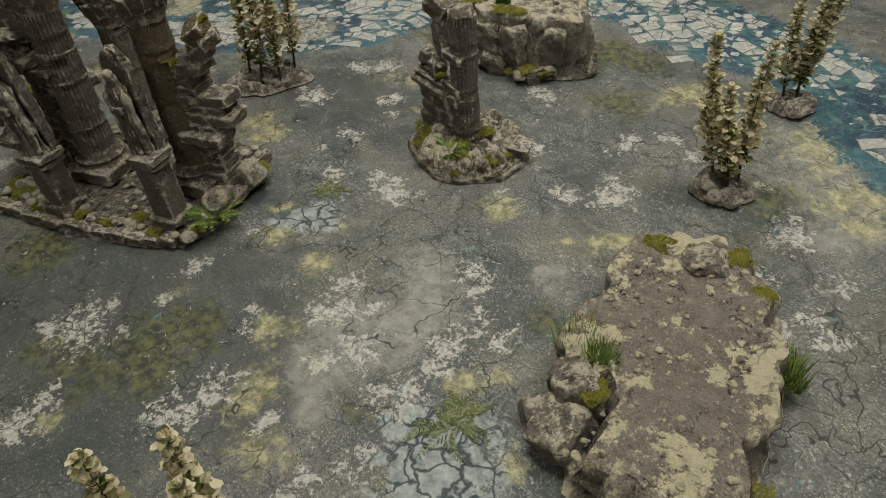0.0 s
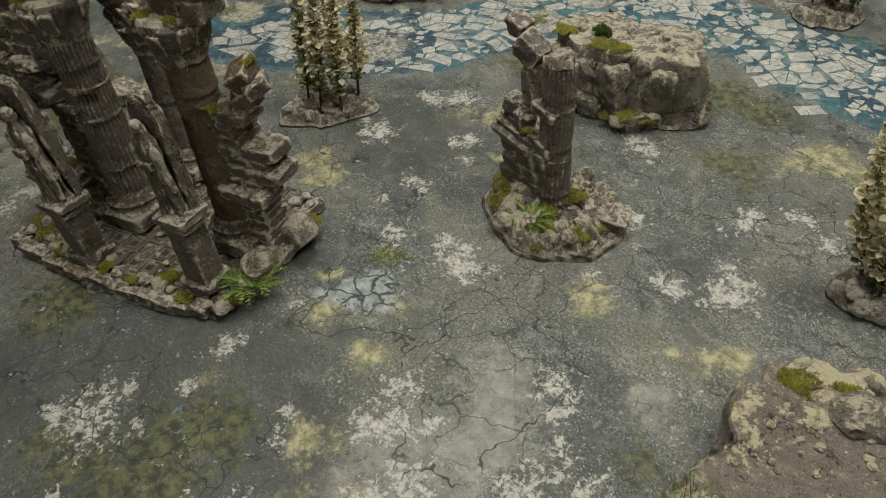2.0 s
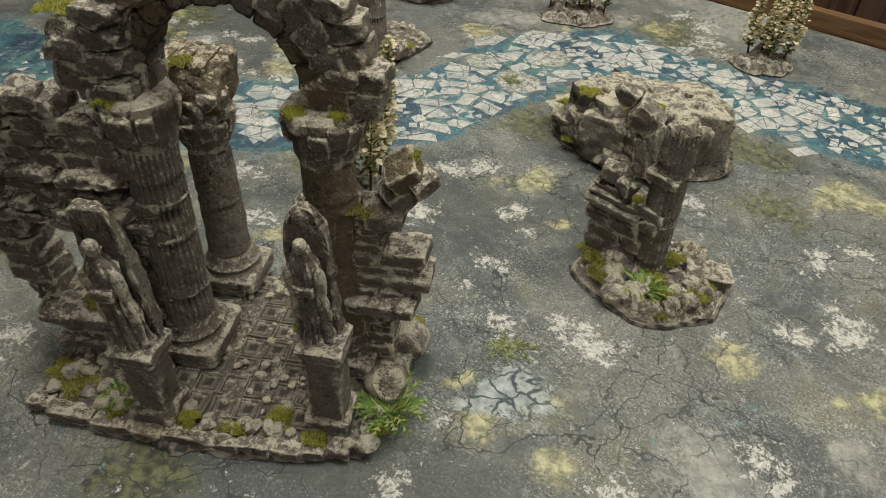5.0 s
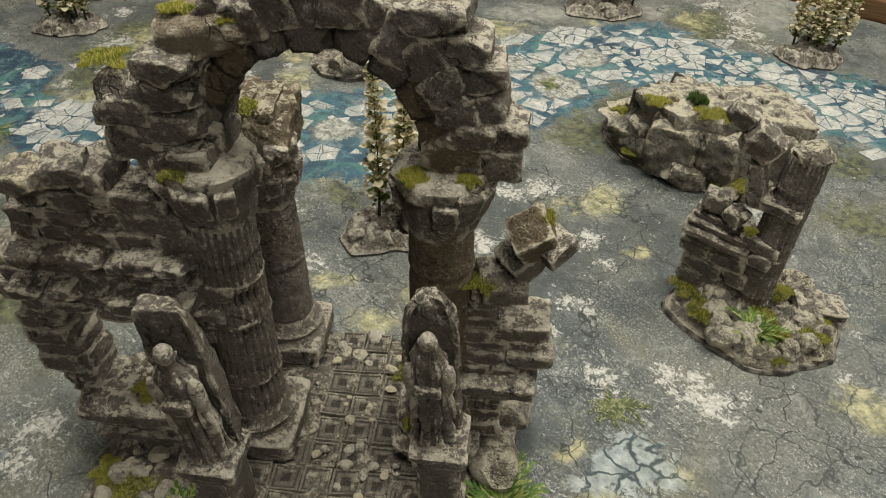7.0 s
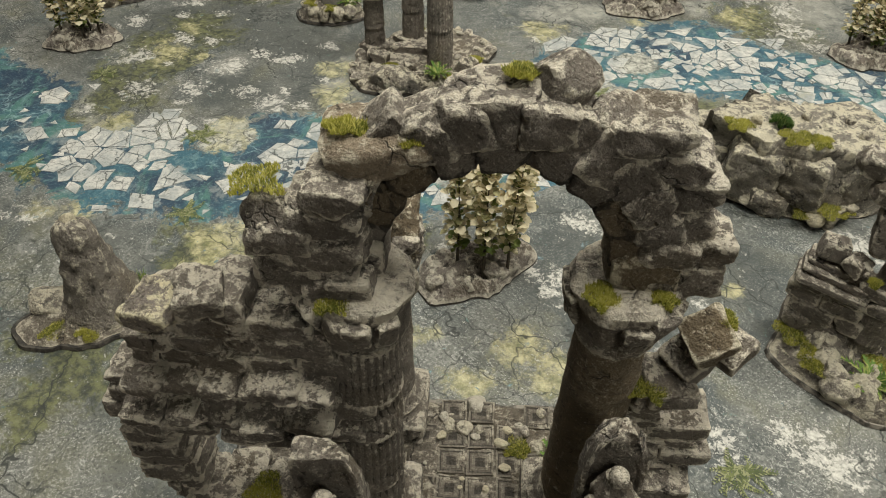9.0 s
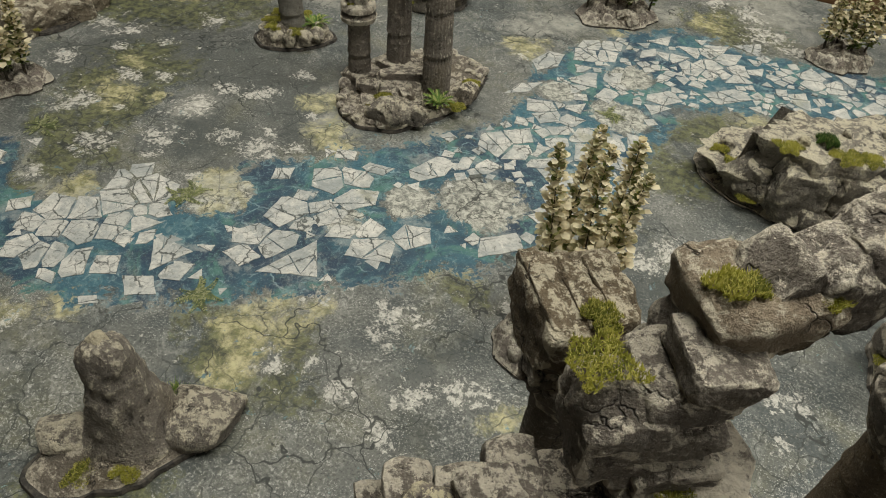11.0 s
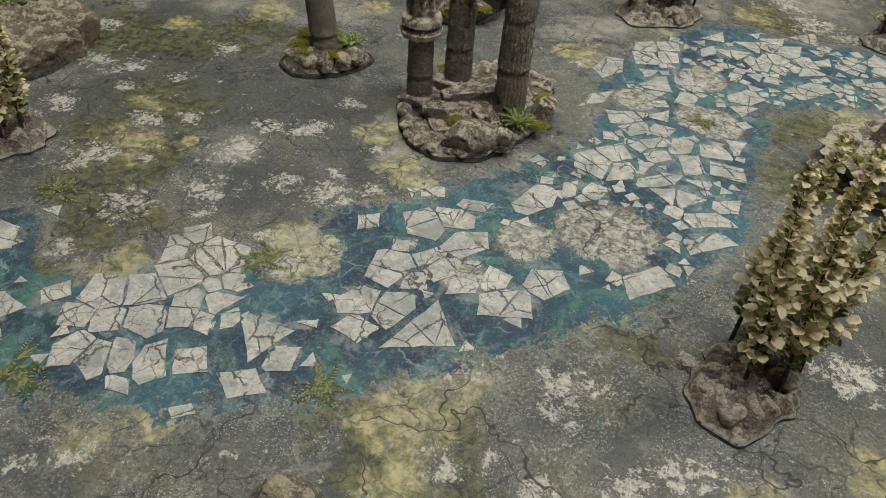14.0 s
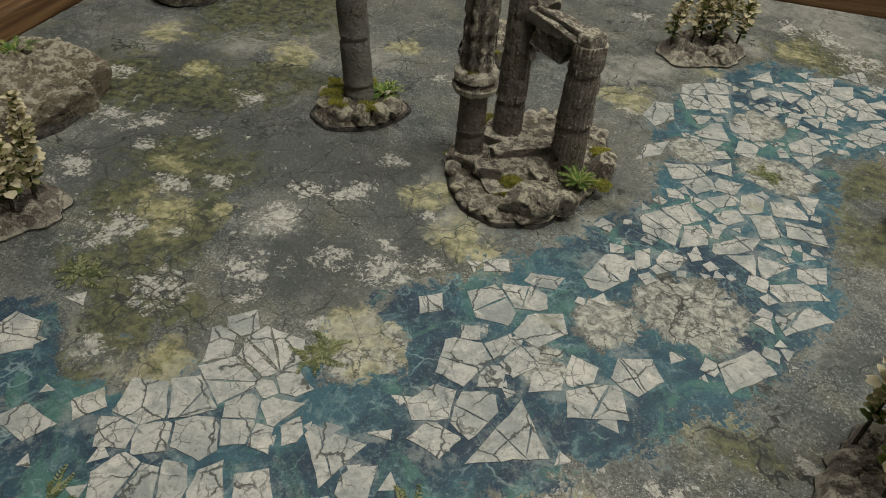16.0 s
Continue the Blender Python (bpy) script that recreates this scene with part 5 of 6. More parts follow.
part("loose_block", box_block(-0.233, 0.060, 0.226, 0.021, 0.024, 0.011, 214, -10, 0, -4, cuts=4, amp=0.0018), SAND, left_wall, "block with a cream top")

# right wall, broken off in steps
right_wall = part("right_wall", box_block(0.002, 0.088, 0.0105, 0.040, 0.030, 0.010, 230, cuts=4), RUIN, arch, "broken stepped wall stub")
stones(right_wall, -0.012, 0.020, 0.094, 0.030, 0.014, lambda x: 0.155 if x < 0.008 else 0.126, 22, row=0.0098, lean=3.0, amp=0.0019, holes=((0.010, 0.4, 0.0, 0.074), (0.018, 0.4, 0.0, 0.098)))
part("cornice", box_block(0.004, 0.080, 0.083, 0.050, 0.030, 0.010, 240, -4, 0, -3, cuts=6, amp=0.002), RUIN, right_wall)
part("loose_block", box_block(0.002, 0.090, 0.154, 0.026, 0.026, 0.016, 241, 20, 10, 5, cuts=4), RUIN, right_wall)
part("tilted_block", box_block(0.014, 0.096, 0.168, 0.022, 0.022, 0.018, 242, 30, 10, -35, cuts=4), RUIN, right_wall)
part("tilted_block", box_block(0.018, 0.094, 0.186, 0.023, 0.024, 0.018, 243, 10, 20, -30, cuts=6, round_=0.97, breaks=2), OCHRE, right_wall)
part("tilted_block", box_block(0.030, 0.092, 0.180, 0.020, 0.018, 0.012, 244, 40, 0, -20, cuts=4), RUIN, right_wall)
part("boulder", boulder(0.020, 0.022, 0.016, 51, 3, at=(0.010, 0.062, 0.012), turn=30), ROCK, arch)
part("boulder", boulder(0.010, 0.008, 0.007, 52, 3, at=(0.006, 0.030, 0.010), turn=60), ROCK, arch)
part("boulder", boulder(0.024, 0.026, 0.020, 53, 3, at=(0.012, 0.110, 0.006), turn=60), ROCK, arch)
for k, (x, y) in enumerate(((-0.20, 0.02), (-0.235, 0.03), (-0.18, 0.006), (-0.11, 0.004), (-0.06, 0.006), (-0.24, 0.15), (-0.2, 0.16), (-0.09, 0.165), (-0.02, 0.15), (0.008, 0.008))):
    part("rubble", boulder(0.008 + 0.001 * (k % 4), 0.009, 0.006, 70 + k, 2, at=(x, y, 0.008), turn=40 * k), EARTH, arch)

rnd = random.Random(91)
for k in range(70):
    x, y, n = rnd.uniform(-0.25, 0.012), rnd.choice((rnd.uniform(0.002, 0.014), rnd.uniform(0.002, 0.05), rnd.uniform(0.13, 0.168))), rnd.uniform(0.0022, 0.0062)
    if -0.165 < x < -0.015 and 0.02 < y < 0.15 and k % 3:
        x = rnd.uniform(-0.25, -0.17)
    part("rubble", boulder(n * 1.2, n, n * 0.8, 2300 + k, 2, 8, at=(x, y, 0.0105), turn=rnd.uniform(0, 180)), EARTH if k % 2 else ROCK, arch)

rnd = random.Random(92)
for k in range(40):
    n = rnd.uniform(0.0014, 0.0042)
    part("rubble", boulder(n * 1.3, n, n * 0.7, 2400 + k, 2, 8, at=(rnd.uniform(-0.13, -0.045), rnd.uniform(0.02, 0.16), 0.0125), turn=rnd.uniform(0, 180)), CREAM if k % 3 == 0 else EARTH, arch)


def statue(parent, x, y, z, lean, seed, size=1.08, whole=True):
    """A worn robed figure before a back slab, all one stone."""
    bm = bmesh.new()

    def add(other, m):
        other.transform(m)
        mesh = bpy.data.meshes.new("tmp")
        other.to_mesh(mesh)
        other.free()
        bm.from_mesh(mesh)
        bpy.data.meshes.remove(mesh)

    place = Matrix.Translation((x, y, z)) @ pose(0, 0, 0, 0, lean, 0) @ Matrix.Diagonal((size, size, size * 0.98, 1))
    robe = [(0.0116, 0), (0.0122, 0.003), (0.0112, 0.009), (0.0106, 0.016), (0.0100, 0.023), (0.0096, 0.030), (0.0093, 0.037), (0.0092, 0.044), (0.0094, 0.050), (0.0096, 0.056), (0.0088, 0.061), (0.0066, 0.065), (0.0048, 0.068), (0.0044, 0.072)]
    add(rumple(lathe(robe, 90, (0, 0, 0), 8, 0.0026, seed, 0.0016, 120, squash=0.76, fade=13.0), 0.0010, 260, seed + 1, 0.9), place)
    head = bmesh.new()
    bmesh.ops.create_icosphere(head, subdivisions=3, radius=0.0047)
    add(smooth(rumple(head, 0.0006, 150, seed)), place @ Matrix.Translation((0, -0.002, 0.0745)) @ Matrix.Diagonal((0.88, 0.95, 1.12, 1)))
    for side in (-1, 1):
        arm = [(0.0022, 0), (0.0032, 0.004), (0.0034, 0.010), (0.0032, 0.018), (0.0026, 0.022), (0.0010, 0.025)]
        add(lathe(arm, 14, (0, 0, 0), 0, 0, seed, 0.0006, 150), place @ pose(side * 0.0080, -0.0015, 0.036, 6, side * 4, 0))
        sleeve = [(0.0010, 0), (0.0036, 0.002), (0.0044, 0.012), (0.0034, 0.020), (0.0010, 0.024)]
        add(lathe(sleeve, 16, (0, 0, 0), 5, 0.0008, seed + side, 0.0006, 150), place @ pose(side * 0.0088, -0.001, 0.018, 4, side * -4, 0))
    add(box_block(0, -0.0072, 0.045, 0.013, 0.005, 0.007, seed + 9, cuts=2, amp=0.0010, round_=0.84), place)

    def niche(u, v, w):
        top = max(0.0, (w - 0.35) / 0.65)
        wide = 0.0132 * math.sqrt(max(0.06, 1 - (0.96 if whole else 0.35) * top * top))
        rim = 0.0016 if abs(u) > 0.8 or w > 0.85 else 0.0
        return u * wide, 0.0100 + v * 0.0042 - (rim if v < 0 else 0), 0.045 + 0.049 * w

    add(block(niche, seed + 3, 0.0026, 95, 11, 0.95, 3 if whole else 7), place)
    part("statue", bm, RUIN, parent, "worn robed stone statue")


def pedestal(parent, x, y, seed, turn=0.0, drop=0.0):
    low = part("pedestal", box_block(x, y, 0.050 - drop / 2, 0.024, 0.024, 0.072 - drop, seed, turn, cuts=6, amp=0.0014, round_=0.92), RUIN, parent, "square stone pedestal")
    part("pedestal_foot", box_block(x, y, 0.016, 0.032, 0.032, 0.014, seed + 1, turn, cuts=4), RUIN, low)
    part("pedestal_band", box_block(x, y, 0.082 - drop, 0.029, 0.029, 0.006, seed + 2, turn, cuts=5), RUIN, low)
    part("pedestal_cap", box_block(x, y, 0.090 - drop, 0.033, 0.033, 0.008, seed + 3, turn, cuts=5), RUIN, low)


pedestal(arch, -0.024, 0.026, 300)
statue(arch, -0.028, 0.026, 0.093, -2, 310)
pedestal(arch, -0.150, 0.010, 320, drop=0.012)
statue(arch, -0.152, 0.010, 0.079, -4, 330, 1.16, False)
for k, (x, y, z, r) in enumerate(((-0.156, 0.058, 0.2335, 0.008), (-0.044, 0.072, 0.2325, 0.009), (-0.018, 0.073, 0.2325, 0.006), (-0.185, 0.078, 0.2815, 0.013), (-0.148, 0.084, 0.3035, 0.009),
                                  (-0.124, 0.080, 0.3030, 0.007), (-0.085, 0.094, 0.3240, 0.007), (-0.152, 0.144, 0.2225, 0.010), (-0.008, 0.080, 0.160, 0.010), (0.024, 0.096, 0.197, 0.006),
                                  (-0.213, 0.062, 0.0625, 0.012), (-0.040, 0.030, 0.0955, 0.006), (-0.060, 0.012, 0.013, 0.012), (-0.10, 0.004, 0.009, 0.010), (-0.22, 0.020, 0.010, 0.016),
                                  (-0.245, 0.030, 0.009, 0.012), (-0.03, 0.002, 0.0125, 0.009), (-0.085, 0.001, 0.0125, 0.008), (-0.125, 0.004, 0.0125, 0.009), (-0.18, 0.002, 0.0125, 0.010), (0.012, 0.02, 0.0125, 0.008), (0.012, 0.07, 0.0125, 0.009), (0.012, 0.130, 0.012, 0.012), (-0.06, 0.13, 0.013, 0.010), (-0.14, 0.002, 0.010, 0.010), (-0.06, 0.02, 0.013, 0.008))):
    moss(arch, x, y, z, r, 400 + k)
fern(arch, 0.016, 0.038, 0.010, 0.028, 7, fronds=26)
fern(arch, -0.185, 0.012, 0.009, 0.014, 8)
fern(arch, -0.030, 0.118, 0.010, 0.018, 9)

# ---- the single column ruin ----
pillar = thing("pillar_ruin", pose(1.189, 0.561, 0.0008), "single fluted column with broken wall on a mossy rock base", "model ruin")
part("base_board", board(0.068, 0.060, 6, 0.16), LIP, pillar, "dark thin base board")
part("rocky_base", cover(0.068, 0.060, 0.015, 6, 0.16, 1.0, 22, 96, 9.0), ROCK, pillar, "craggy rock base")
p_col = column(pillar, -0.009, 0.002, 0.018, 0.156, 0.0150, 5, plinth=False, flutes=22, lean=(0.02, 0), joints=(0.36, 0.72))
part("broken_top", boulder(0.016, 0.015, 0.011, 61, 4, at=(-0.006, 0.002, 0.151)), ROCK, p_col, "pale broken column top")
p_wall = part("wall_stub", box_block(-0.044, -0.004, 0.022, 0.050, 0.028, 0.020, 501, 8, cuts=5), RUIN, pillar, "broken wall of stacked stones")
stones(p_wall, -0.066, -0.018, -0.004, 0.022, 0.030, lambda x: 0.068 + max(0, x + 0.036) * 2.6, 23, row=0.012)
for k in range(3):
    part("cornice", box_block(-0.047, -0.010 + 0.003 * k, 0.070 + 0.0062 * k, 0.052 - 0.003 * k, 0.028 - 0.004 * k, 0.0060, 510 + k, 8, 0, 9, cuts=7, amp=0.0012), RUIN, p_wall)
part("loose_block", box_block(-0.056, -0.006, 0.097, 0.020, 0.018, 0.014, 521, 20, 0, 12, cuts=5), RUIN, p_wall)
part("loose_block", box_block(-0.038, -0.010, 0.093, 0.016, 0.016, 0.012, 522, -10, 0, 20, cuts=5), RUIN, p_wall)
part("upright_stone", box_block(-0.033, -0.004, 0.124, 0.013, 0.020, 0.038, 523, 10, 0, -10, cuts=6, amp=0.002), RUIN, p_wall)
part("leaning_stone", box_block(-0.039, -0.004, 0.156, 0.026, 0.021, 0.022, 524, 20, 0, 32, cuts=6, amp=0.0026), RUIN, p_wall, "leaning knobbly stone")
part("leaning_stone", box_block(-0.058, -0.003, 0.171, 0.020, 0.018, 0.015, 525, 10, 6, 20, cuts=6, amp=0.002), RUIN, p_wall)
part("flat_slab", box_block(0.040, 0.026, 0.017, 0.042, 0.024, 0.008, 526, 35, 4, 8, cuts=6, amp=0.0016), RUIN, pillar)
rnd = random.Random(77)
for k in range(30):
    a, s = 6.283 * k * 0.382, rnd.uniform(0.45, 0.86)
    part("stone", boulder(rnd.uniform(0.007, 0.017), rnd.uniform(0.007, 0.014), rnd.uniform(0.007, 0.014), 80 + k, 3, 9, 0.12, at=(0.064 * s * math.cos(a), 0.062 * s * math.sin(a), 0.006), turn=rnd.uniform(0, 180)), ROCK, pillar)
for k, (x, y, z, r) in enumerate(((-0.036, -0.030, 0.016, 0.014), (0.010, -0.016, 0.018, 0.012), (0.046, 0.010, 0.014, 0.010), (0.030, -0.045, 0.010, 0.010), (-0.022, -0.018, 0.090, 0.006), (-0.050, -0.004, 0.012, 0.012), (0.03, 0.035, 0.014, 0.01), (-0.054, -0.020, 0.017, 0.015), (-0.026, -0.044, 0.016, 0.013), (0.048, -0.012, 0.017, 0.012), (0.010, 0.016, 0.022, 0.012), (0.026, -0.030, 0.019, 0.009))):
    moss(pillar, x, y, z, r, 450 + k)
fern(pillar, 0.010, -0.036, 0.014, 0.022, 10)

# ---- plateau rocks ----


def plateau(x, y, rx, ry, h, turn, seed, label, material, steps=(), name="rock_plateau"):
    """A flat-topped rock with steep broken sides on a thin board."""
    t = thing(name, pose(x, y, 0.0008, 0, 0, turn), label, "model rock", "rocks on the mat")
    part("base_board", board(rx, ry, seed, 0.14, 90), LIP, t, "chalky thin base board")
    bm = bmesh.new()
    segs, loops = 110, []
    levels = [(1.0, 0.0), (0.99, 0.10), (0.95, 0.26), (0.97, 0.42), (0.93, 0.58), (0.94, 0.74), (0.92, 0.88), (0.89, 0.97), (0.82, 1.01), (0.7, 1.02), (0.55, 1.0), (0.4, 1.01), (0.25, 1.0), (0.1, 1.0)]
    for i, (s, v) in enumerate(levels):
        loop = []
        for j in range(segs):
            a = 6.28318 * j / segs
            r = outline(rx, ry, seed, 0.14, a)
            cx, cy = r * math.cos(a), r * math.sin(a)
            p = Vector((cx * 30 + seed, cy * 30, v * h * 30))
            crag = noise.fractal(p, 1, 2, 5) + 0.9 * (0.45 - noise.voronoi(p * 1.2)[0][0])
            k = s * (1 + (0.17 * crag if v < 0.98 and v > 0 else 0.05 * crag * (v > 0.97) * s))
            px, py = cx * k, cy * k
            top = h
            for sx, sy, sr, sh in steps:
                if math.hypot(px - sx, py - sy) < sr:
                    top = min(top, sh)
            z = min(v * h, top + 0.002 * (v - 0.9)) + (0.0026 * noise.fractal(Vector((px * 60, py * 60, seed)), 1, 2, 5) if v > 0.9 else 0)
            loop.append(bm.verts.new((px, py, max(0.0015, z))))
        loops.append(loop)
    for a, b in zip(loops, loops[1:]):
        for j in range(segs):
            bm.faces.new((a[j], a[(j + 1) % segs], b[(j + 1) % segs], b[j]))
    bm.faces.new(loops[-1])
    bm.faces.new(loops[0][::-1])
    part("rock_body", smooth(bm, 0.9), material, t)
    return t


far_rock = plateau(1.047, 0.760, 0.104, 0.063, 0.079, 10, 9, "flat-topped grey rock with pale crust and moss", CRAG, ((-0.125, 0.030, 0.078, 0.030), (-0.020, 0.118, 0.098, 0.036)))
for k, (x, y, z, sx, sy, sz, turn, lean) in enumerate(((-0.020, -0.055, 0.036, 0.050, 0.030, 0.056, 8, 4), (0.028, -0.052, 0.040, 0.044, 0.030, 0.052, -14, -5), (0.068, -0.028, 0.038, 0.036, 0.036, 0.060, 30, 4), (-0.052, -0.036, 0.026, 0.034, 0.036, 0.044, -24, 8), (0.004, -0.064, 0.012, 0.036, 0.022, 0.024, 12, 10), (0.056, -0.050, 0.010, 0.030, 0.024, 0.020, -30, 0))):
    part("crag_face", box_block(x, y, z, sx, sy, sz, 1700 + k, turn, 5, lean, cuts=12, amp=0.0040, freq=44, round_=0.88, breaks=9), CRAG, far_rock)
for k, (x, y, z, r) in enumerate(((-0.044, -0.052, 0.0795, 0.014), (0.010, -0.050, 0.0800, 0.016), (0.030, -0.048, 0.0805, 0.014), (0.058, -0.060, 0.020, 0.015), (0.070, -0.050, 0.014, 0.012), (0.038, -0.066, 0.012, 0.014), (-0.078, -0.020, 0.031, 0.013), (-0.060, -0.052, 0.014, 0.012), (-0.090, 0.0, 0.031, 0.010))):
    moss(far_rock, x, y, z, r, 470 + k, 0.0036)
part("dome_moss", blades(0.0125, 1700, 0.0064, 0.0005, 64, (-0.010, -0.032, 0.0800), 1.4, 0.0045), GRASS, far_rock, "round dark green grass cushion")
for k, (x, y, z, n) in enumerate(((0.075, -0.042, 0.010, 0.012), (0.050, -0.066, 0.006, 0.012), (0.012, -0.010, 0.079, 0.006), (0.050, 0.002, 0.079, 0.006), (0.066, -0.018, 0.078, 0.008), (-0.030, -0.040, 0.079, 0.007), (-0.082, 0.012, 0.029, 0.010))):
    part("stone", boulder(n, n * 0.9, n * 0.7, 160 + k, 3, at=(x, y, z), turn=50 * k), CREAM if k in (1, 5) else ROCK, far_rock)

near_rock = plateau(1.535, 0.487, 0.150, 0.078, 0.040, -57, 14, "sandy flat-topped rock with cream patches and grass tufts", SAND, ((-0.150, 0.0, 0.040, 0.024), (0.085, -0.085, 0.048, 0.010)))
part("boulder", boulder(0.026, 0.021, 0.0125, 65, 4, 14, 0.06, at=(-0.094, 0.012, 0.034), turn=20), ROCK, near_rock, "knobbly boulder")
part("boulder", box_block(0.050, -0.062, 0.024, 0.044, 0.034, 0.032, 67, 25, 10, -14, cuts=9, amp=0.0038, freq=45, round_=0.84, breaks=6), ROCK, near_rock, "broken grey boulder")
part("boulder", box_block(0.084, -0.064, 0.016, 0.040, 0.036, 0.030, 68, -20, 6, 14, cuts=9, amp=0.0038, freq=45, round_=0.84, breaks=6), CRAG, near_rock, "broken grey boulder")
part("boulder", box_block(0.070, -0.084, 0.009, 0.026, 0.022, 0.020, 168, 40, -8, 8, cuts=7, amp=0.003, freq=50, round_=0.84, breaks=6), CRAG, near_rock, "broken grey boulder")
part("boulder", boulder(0.014, 0.012, 0.012, 69, 3, at=(-0.060, 0.062, 0.010), turn=70), ROCK, near_rock)
rnd = random.Random(4)
for k in range(110):
    s = rnd.uniform(0.0012, 0.0036)
    part("pebble", boulder(s, s, s * 0.7, 600 + k, 2, 6, at=(rnd.uniform(-0.105, 0.125), rnd.uniform(-0.055, 0.055), 0.0395)), CREAM if k % 6 == 0 else SAND, near_rock)
for k, (x, y, z, r) in enumerate(((0.012, -0.058, 0.038, 0.010), (0.062, -0.046, 0.040, 0.013), (-0.106, -0.026, 0.0405, 0.013), (-0.104, 0.036, 0.0405, 0.013), (-0.07, 0.056, 0.0395, 0.010), (-0.122, 0.004, 0.026, 0.012), (0.10, 0.066, 0.020, 0.016))):
    moss(near_rock, x, y, z, r, 490 + k)


def grass(parent, x, y, z, r, h, seed):
    part("grass_tuft", blades(r, 620, h, 0.0007, seed, (x, y, z), 0.9), FERN, parent, "green static grass tuft")


grass(near_rock, 0.014, -0.068, 0.022, 0.020, 0.040, 5)
grass(near_rock, 0.032, -0.048, 0.036, 0.014, 0.022, 6)
grass(near_rock, -0.016, 0.083, 0.012, 0.018, 0.030, 7)

# ---- spike rock ----
spike = thing("spike_rock", pose(0.660, 0.212, 0.0008), "pointed grey rock spike with a flat stone and moss", "model rock", "rocks on the mat")
part("base_board", board(0.060, 0.036, 17, 0.15, turn=52), BOARD, spike)
part("ground", cover(0.059, 0.035, 0.006, 17, 0.15, 0.8, turn=52), DIRT, spike)
needle = [(0.038, 0.0), (0.032, 0.010), (0.026, 0.024), (0.0215, 0.040), (0.0188, 0.056), (0.0168, 0.072), (0.0146, 0.084), (0.0098, 0.092), (0.002, 0.0945)]
fine = [(a[0] + (b[0] - a[0]) * k / 4, a[1] + (b[1] - a[1]) * k / 4) for a, b in zip(needle, needle[1:]) for k in range(4)] + [needle[-1]]
part("spike", lathe(fine, 60, (-0.002, 0.017, 0.002), 11, 0.0007, 3, 0.0030, 70), ROCK, spike, "tall pointed spike with a cream tip")
part("cream_tip", boulder(0.0092, 0.009, 0.0075, 73, 4, at=(-0.002, 0.017, 0.0880)), CREAM, spike, "cream tip")
part("flat_stone", boulder(0.034, 0.028, 0.018, 71, 4, at=(0.036, 0.042, 0.001), sink=0.3, turn=30), ROCK, spike)
part("foot_stone", boulder(0.022, 0.020, 0.013, 72, 3, at=(-0.034, -0.012, 0.001), turn=10), ROCK, spike)
moss(spike, -0.004, -0.028, 0.006, 0.012, 520)
moss(spike, 0.018, -0.014, 0.006, 0.010, 521)
grass(spike, 0.010, 0.046, 0.004, 0.008, 0.018, 8)

# ---- ruin of three columns ----
trio = thing("column_ruin", pose(0.612, 0.722, 0.0008), "three broken dark columns with a lintel on a rubble base", "model ruin")
part("base_board", board(0.108, 0.072, 25, 0.10, 90, turn=70, grow=0.965), BOARD, trio, "dark thin base board")
part("rubble_base", cover(0.106, 0.070, 0.007, 25, 0.10, 0.45, 22, 96, 26.0, turn=70), DIRT, trio, "rubble and moss base")
first = column(trio, 0.031, -0.004, 0.010, 0.134, 0.0158, 6, plinth=False, flutes=24)
part("broken_top", boulder(0.0155, 0.0155, 0.011, 74, 4, at=(0.031, -0.004, 0.130)), ROCK, first, "jagged pale column top")
second = column(trio, -0.032, 0.022, 0.016, 0.172, 0.0138, 7, plinth=False, flutes=16)
part("column_foot", box_block(-0.032, 0.022, 0.014, 0.042, 0.040, 0.014, 711, -14, cuts=6, amp=0.0016), RUIN, second)
third = column(trio, -0.058, -0.024, 0.012, 0.090, 0.0128, 8, plinth=False, flutes=0)
part("column_foot", box_block(-0.058, -0.024, 0.014, 0.034, 0.032, 0.014, 712, -14, cuts=5, amp=0.0014), RUIN, third)
part("collar", lathe([(0.014, 0), (0.019, 0.003), (0.0205, 0.008), (0.016, 0.012), (0.0195, 0.015), (0.0185, 0.021), (0.015, 0.024)], 48, (-0.058, -0.024, 0.080), 0, 0, 3, 0.0012, 110), RUIN, third)
part("upper_shaft", lathe([(0.0150 - 0.0013 * (k % 3 == 0), 0.005 * k) for k in range(16)], 54, (-0.058, -0.024, 0.102), 9, 0.0018, 4, 0.0016, 90), RUIN, third, "carved upper shaft with moss")
lintel = part("lintel", box_block(0.003, 0.008, 0.138, 0.056, 0.026, 0.011, 701, -22, 0, 12, cuts=9, amp=0.0016), RUIN, trio, "tilted ridged lintel block")
for k in range(3):
    part("lintel_ridge", box_block(0.003 - 0.0030 * (k - 1), 0.008 + 0.0076 * (k - 1), 0.1445, 0.054, 0.0052, 0.004, 720 + k, -22, 0, 12, cuts=7, amp=0.0009), RUIN, lintel)
part("lintel_bracket", box_block(0.000, 0.009, 0.124, 0.036, 0.020, 0.022, 702, -22, 0, 16, cuts=6, amp=0.003), RUIN, lintel)
part("lintel_stone", boulder(0.011, 0.010, 0.010, 75, 4, at=(-0.010, 0.018, 0.146)), ROCK, lintel)
part("step", box_block(-0.012, 0.004, 0.014, 0.062, 0.020, 0.014, 703, 32, cuts=7, amp=0.0014), RUIN, trio, "long stone step")
part("paving_slab", box_block(-0.010, -0.034, 0.0095, 0.070, 0.052, 0.006, 713, 32, cuts=8, amp=0.0012), RUIN, trio, "cracked paving slab")
part("fallen_block", box_block(-0.034, -0.046, 0.018, 0.026, 0.017, 0.013, 705, 20, 0, 6, cuts=5), RUIN, trio)
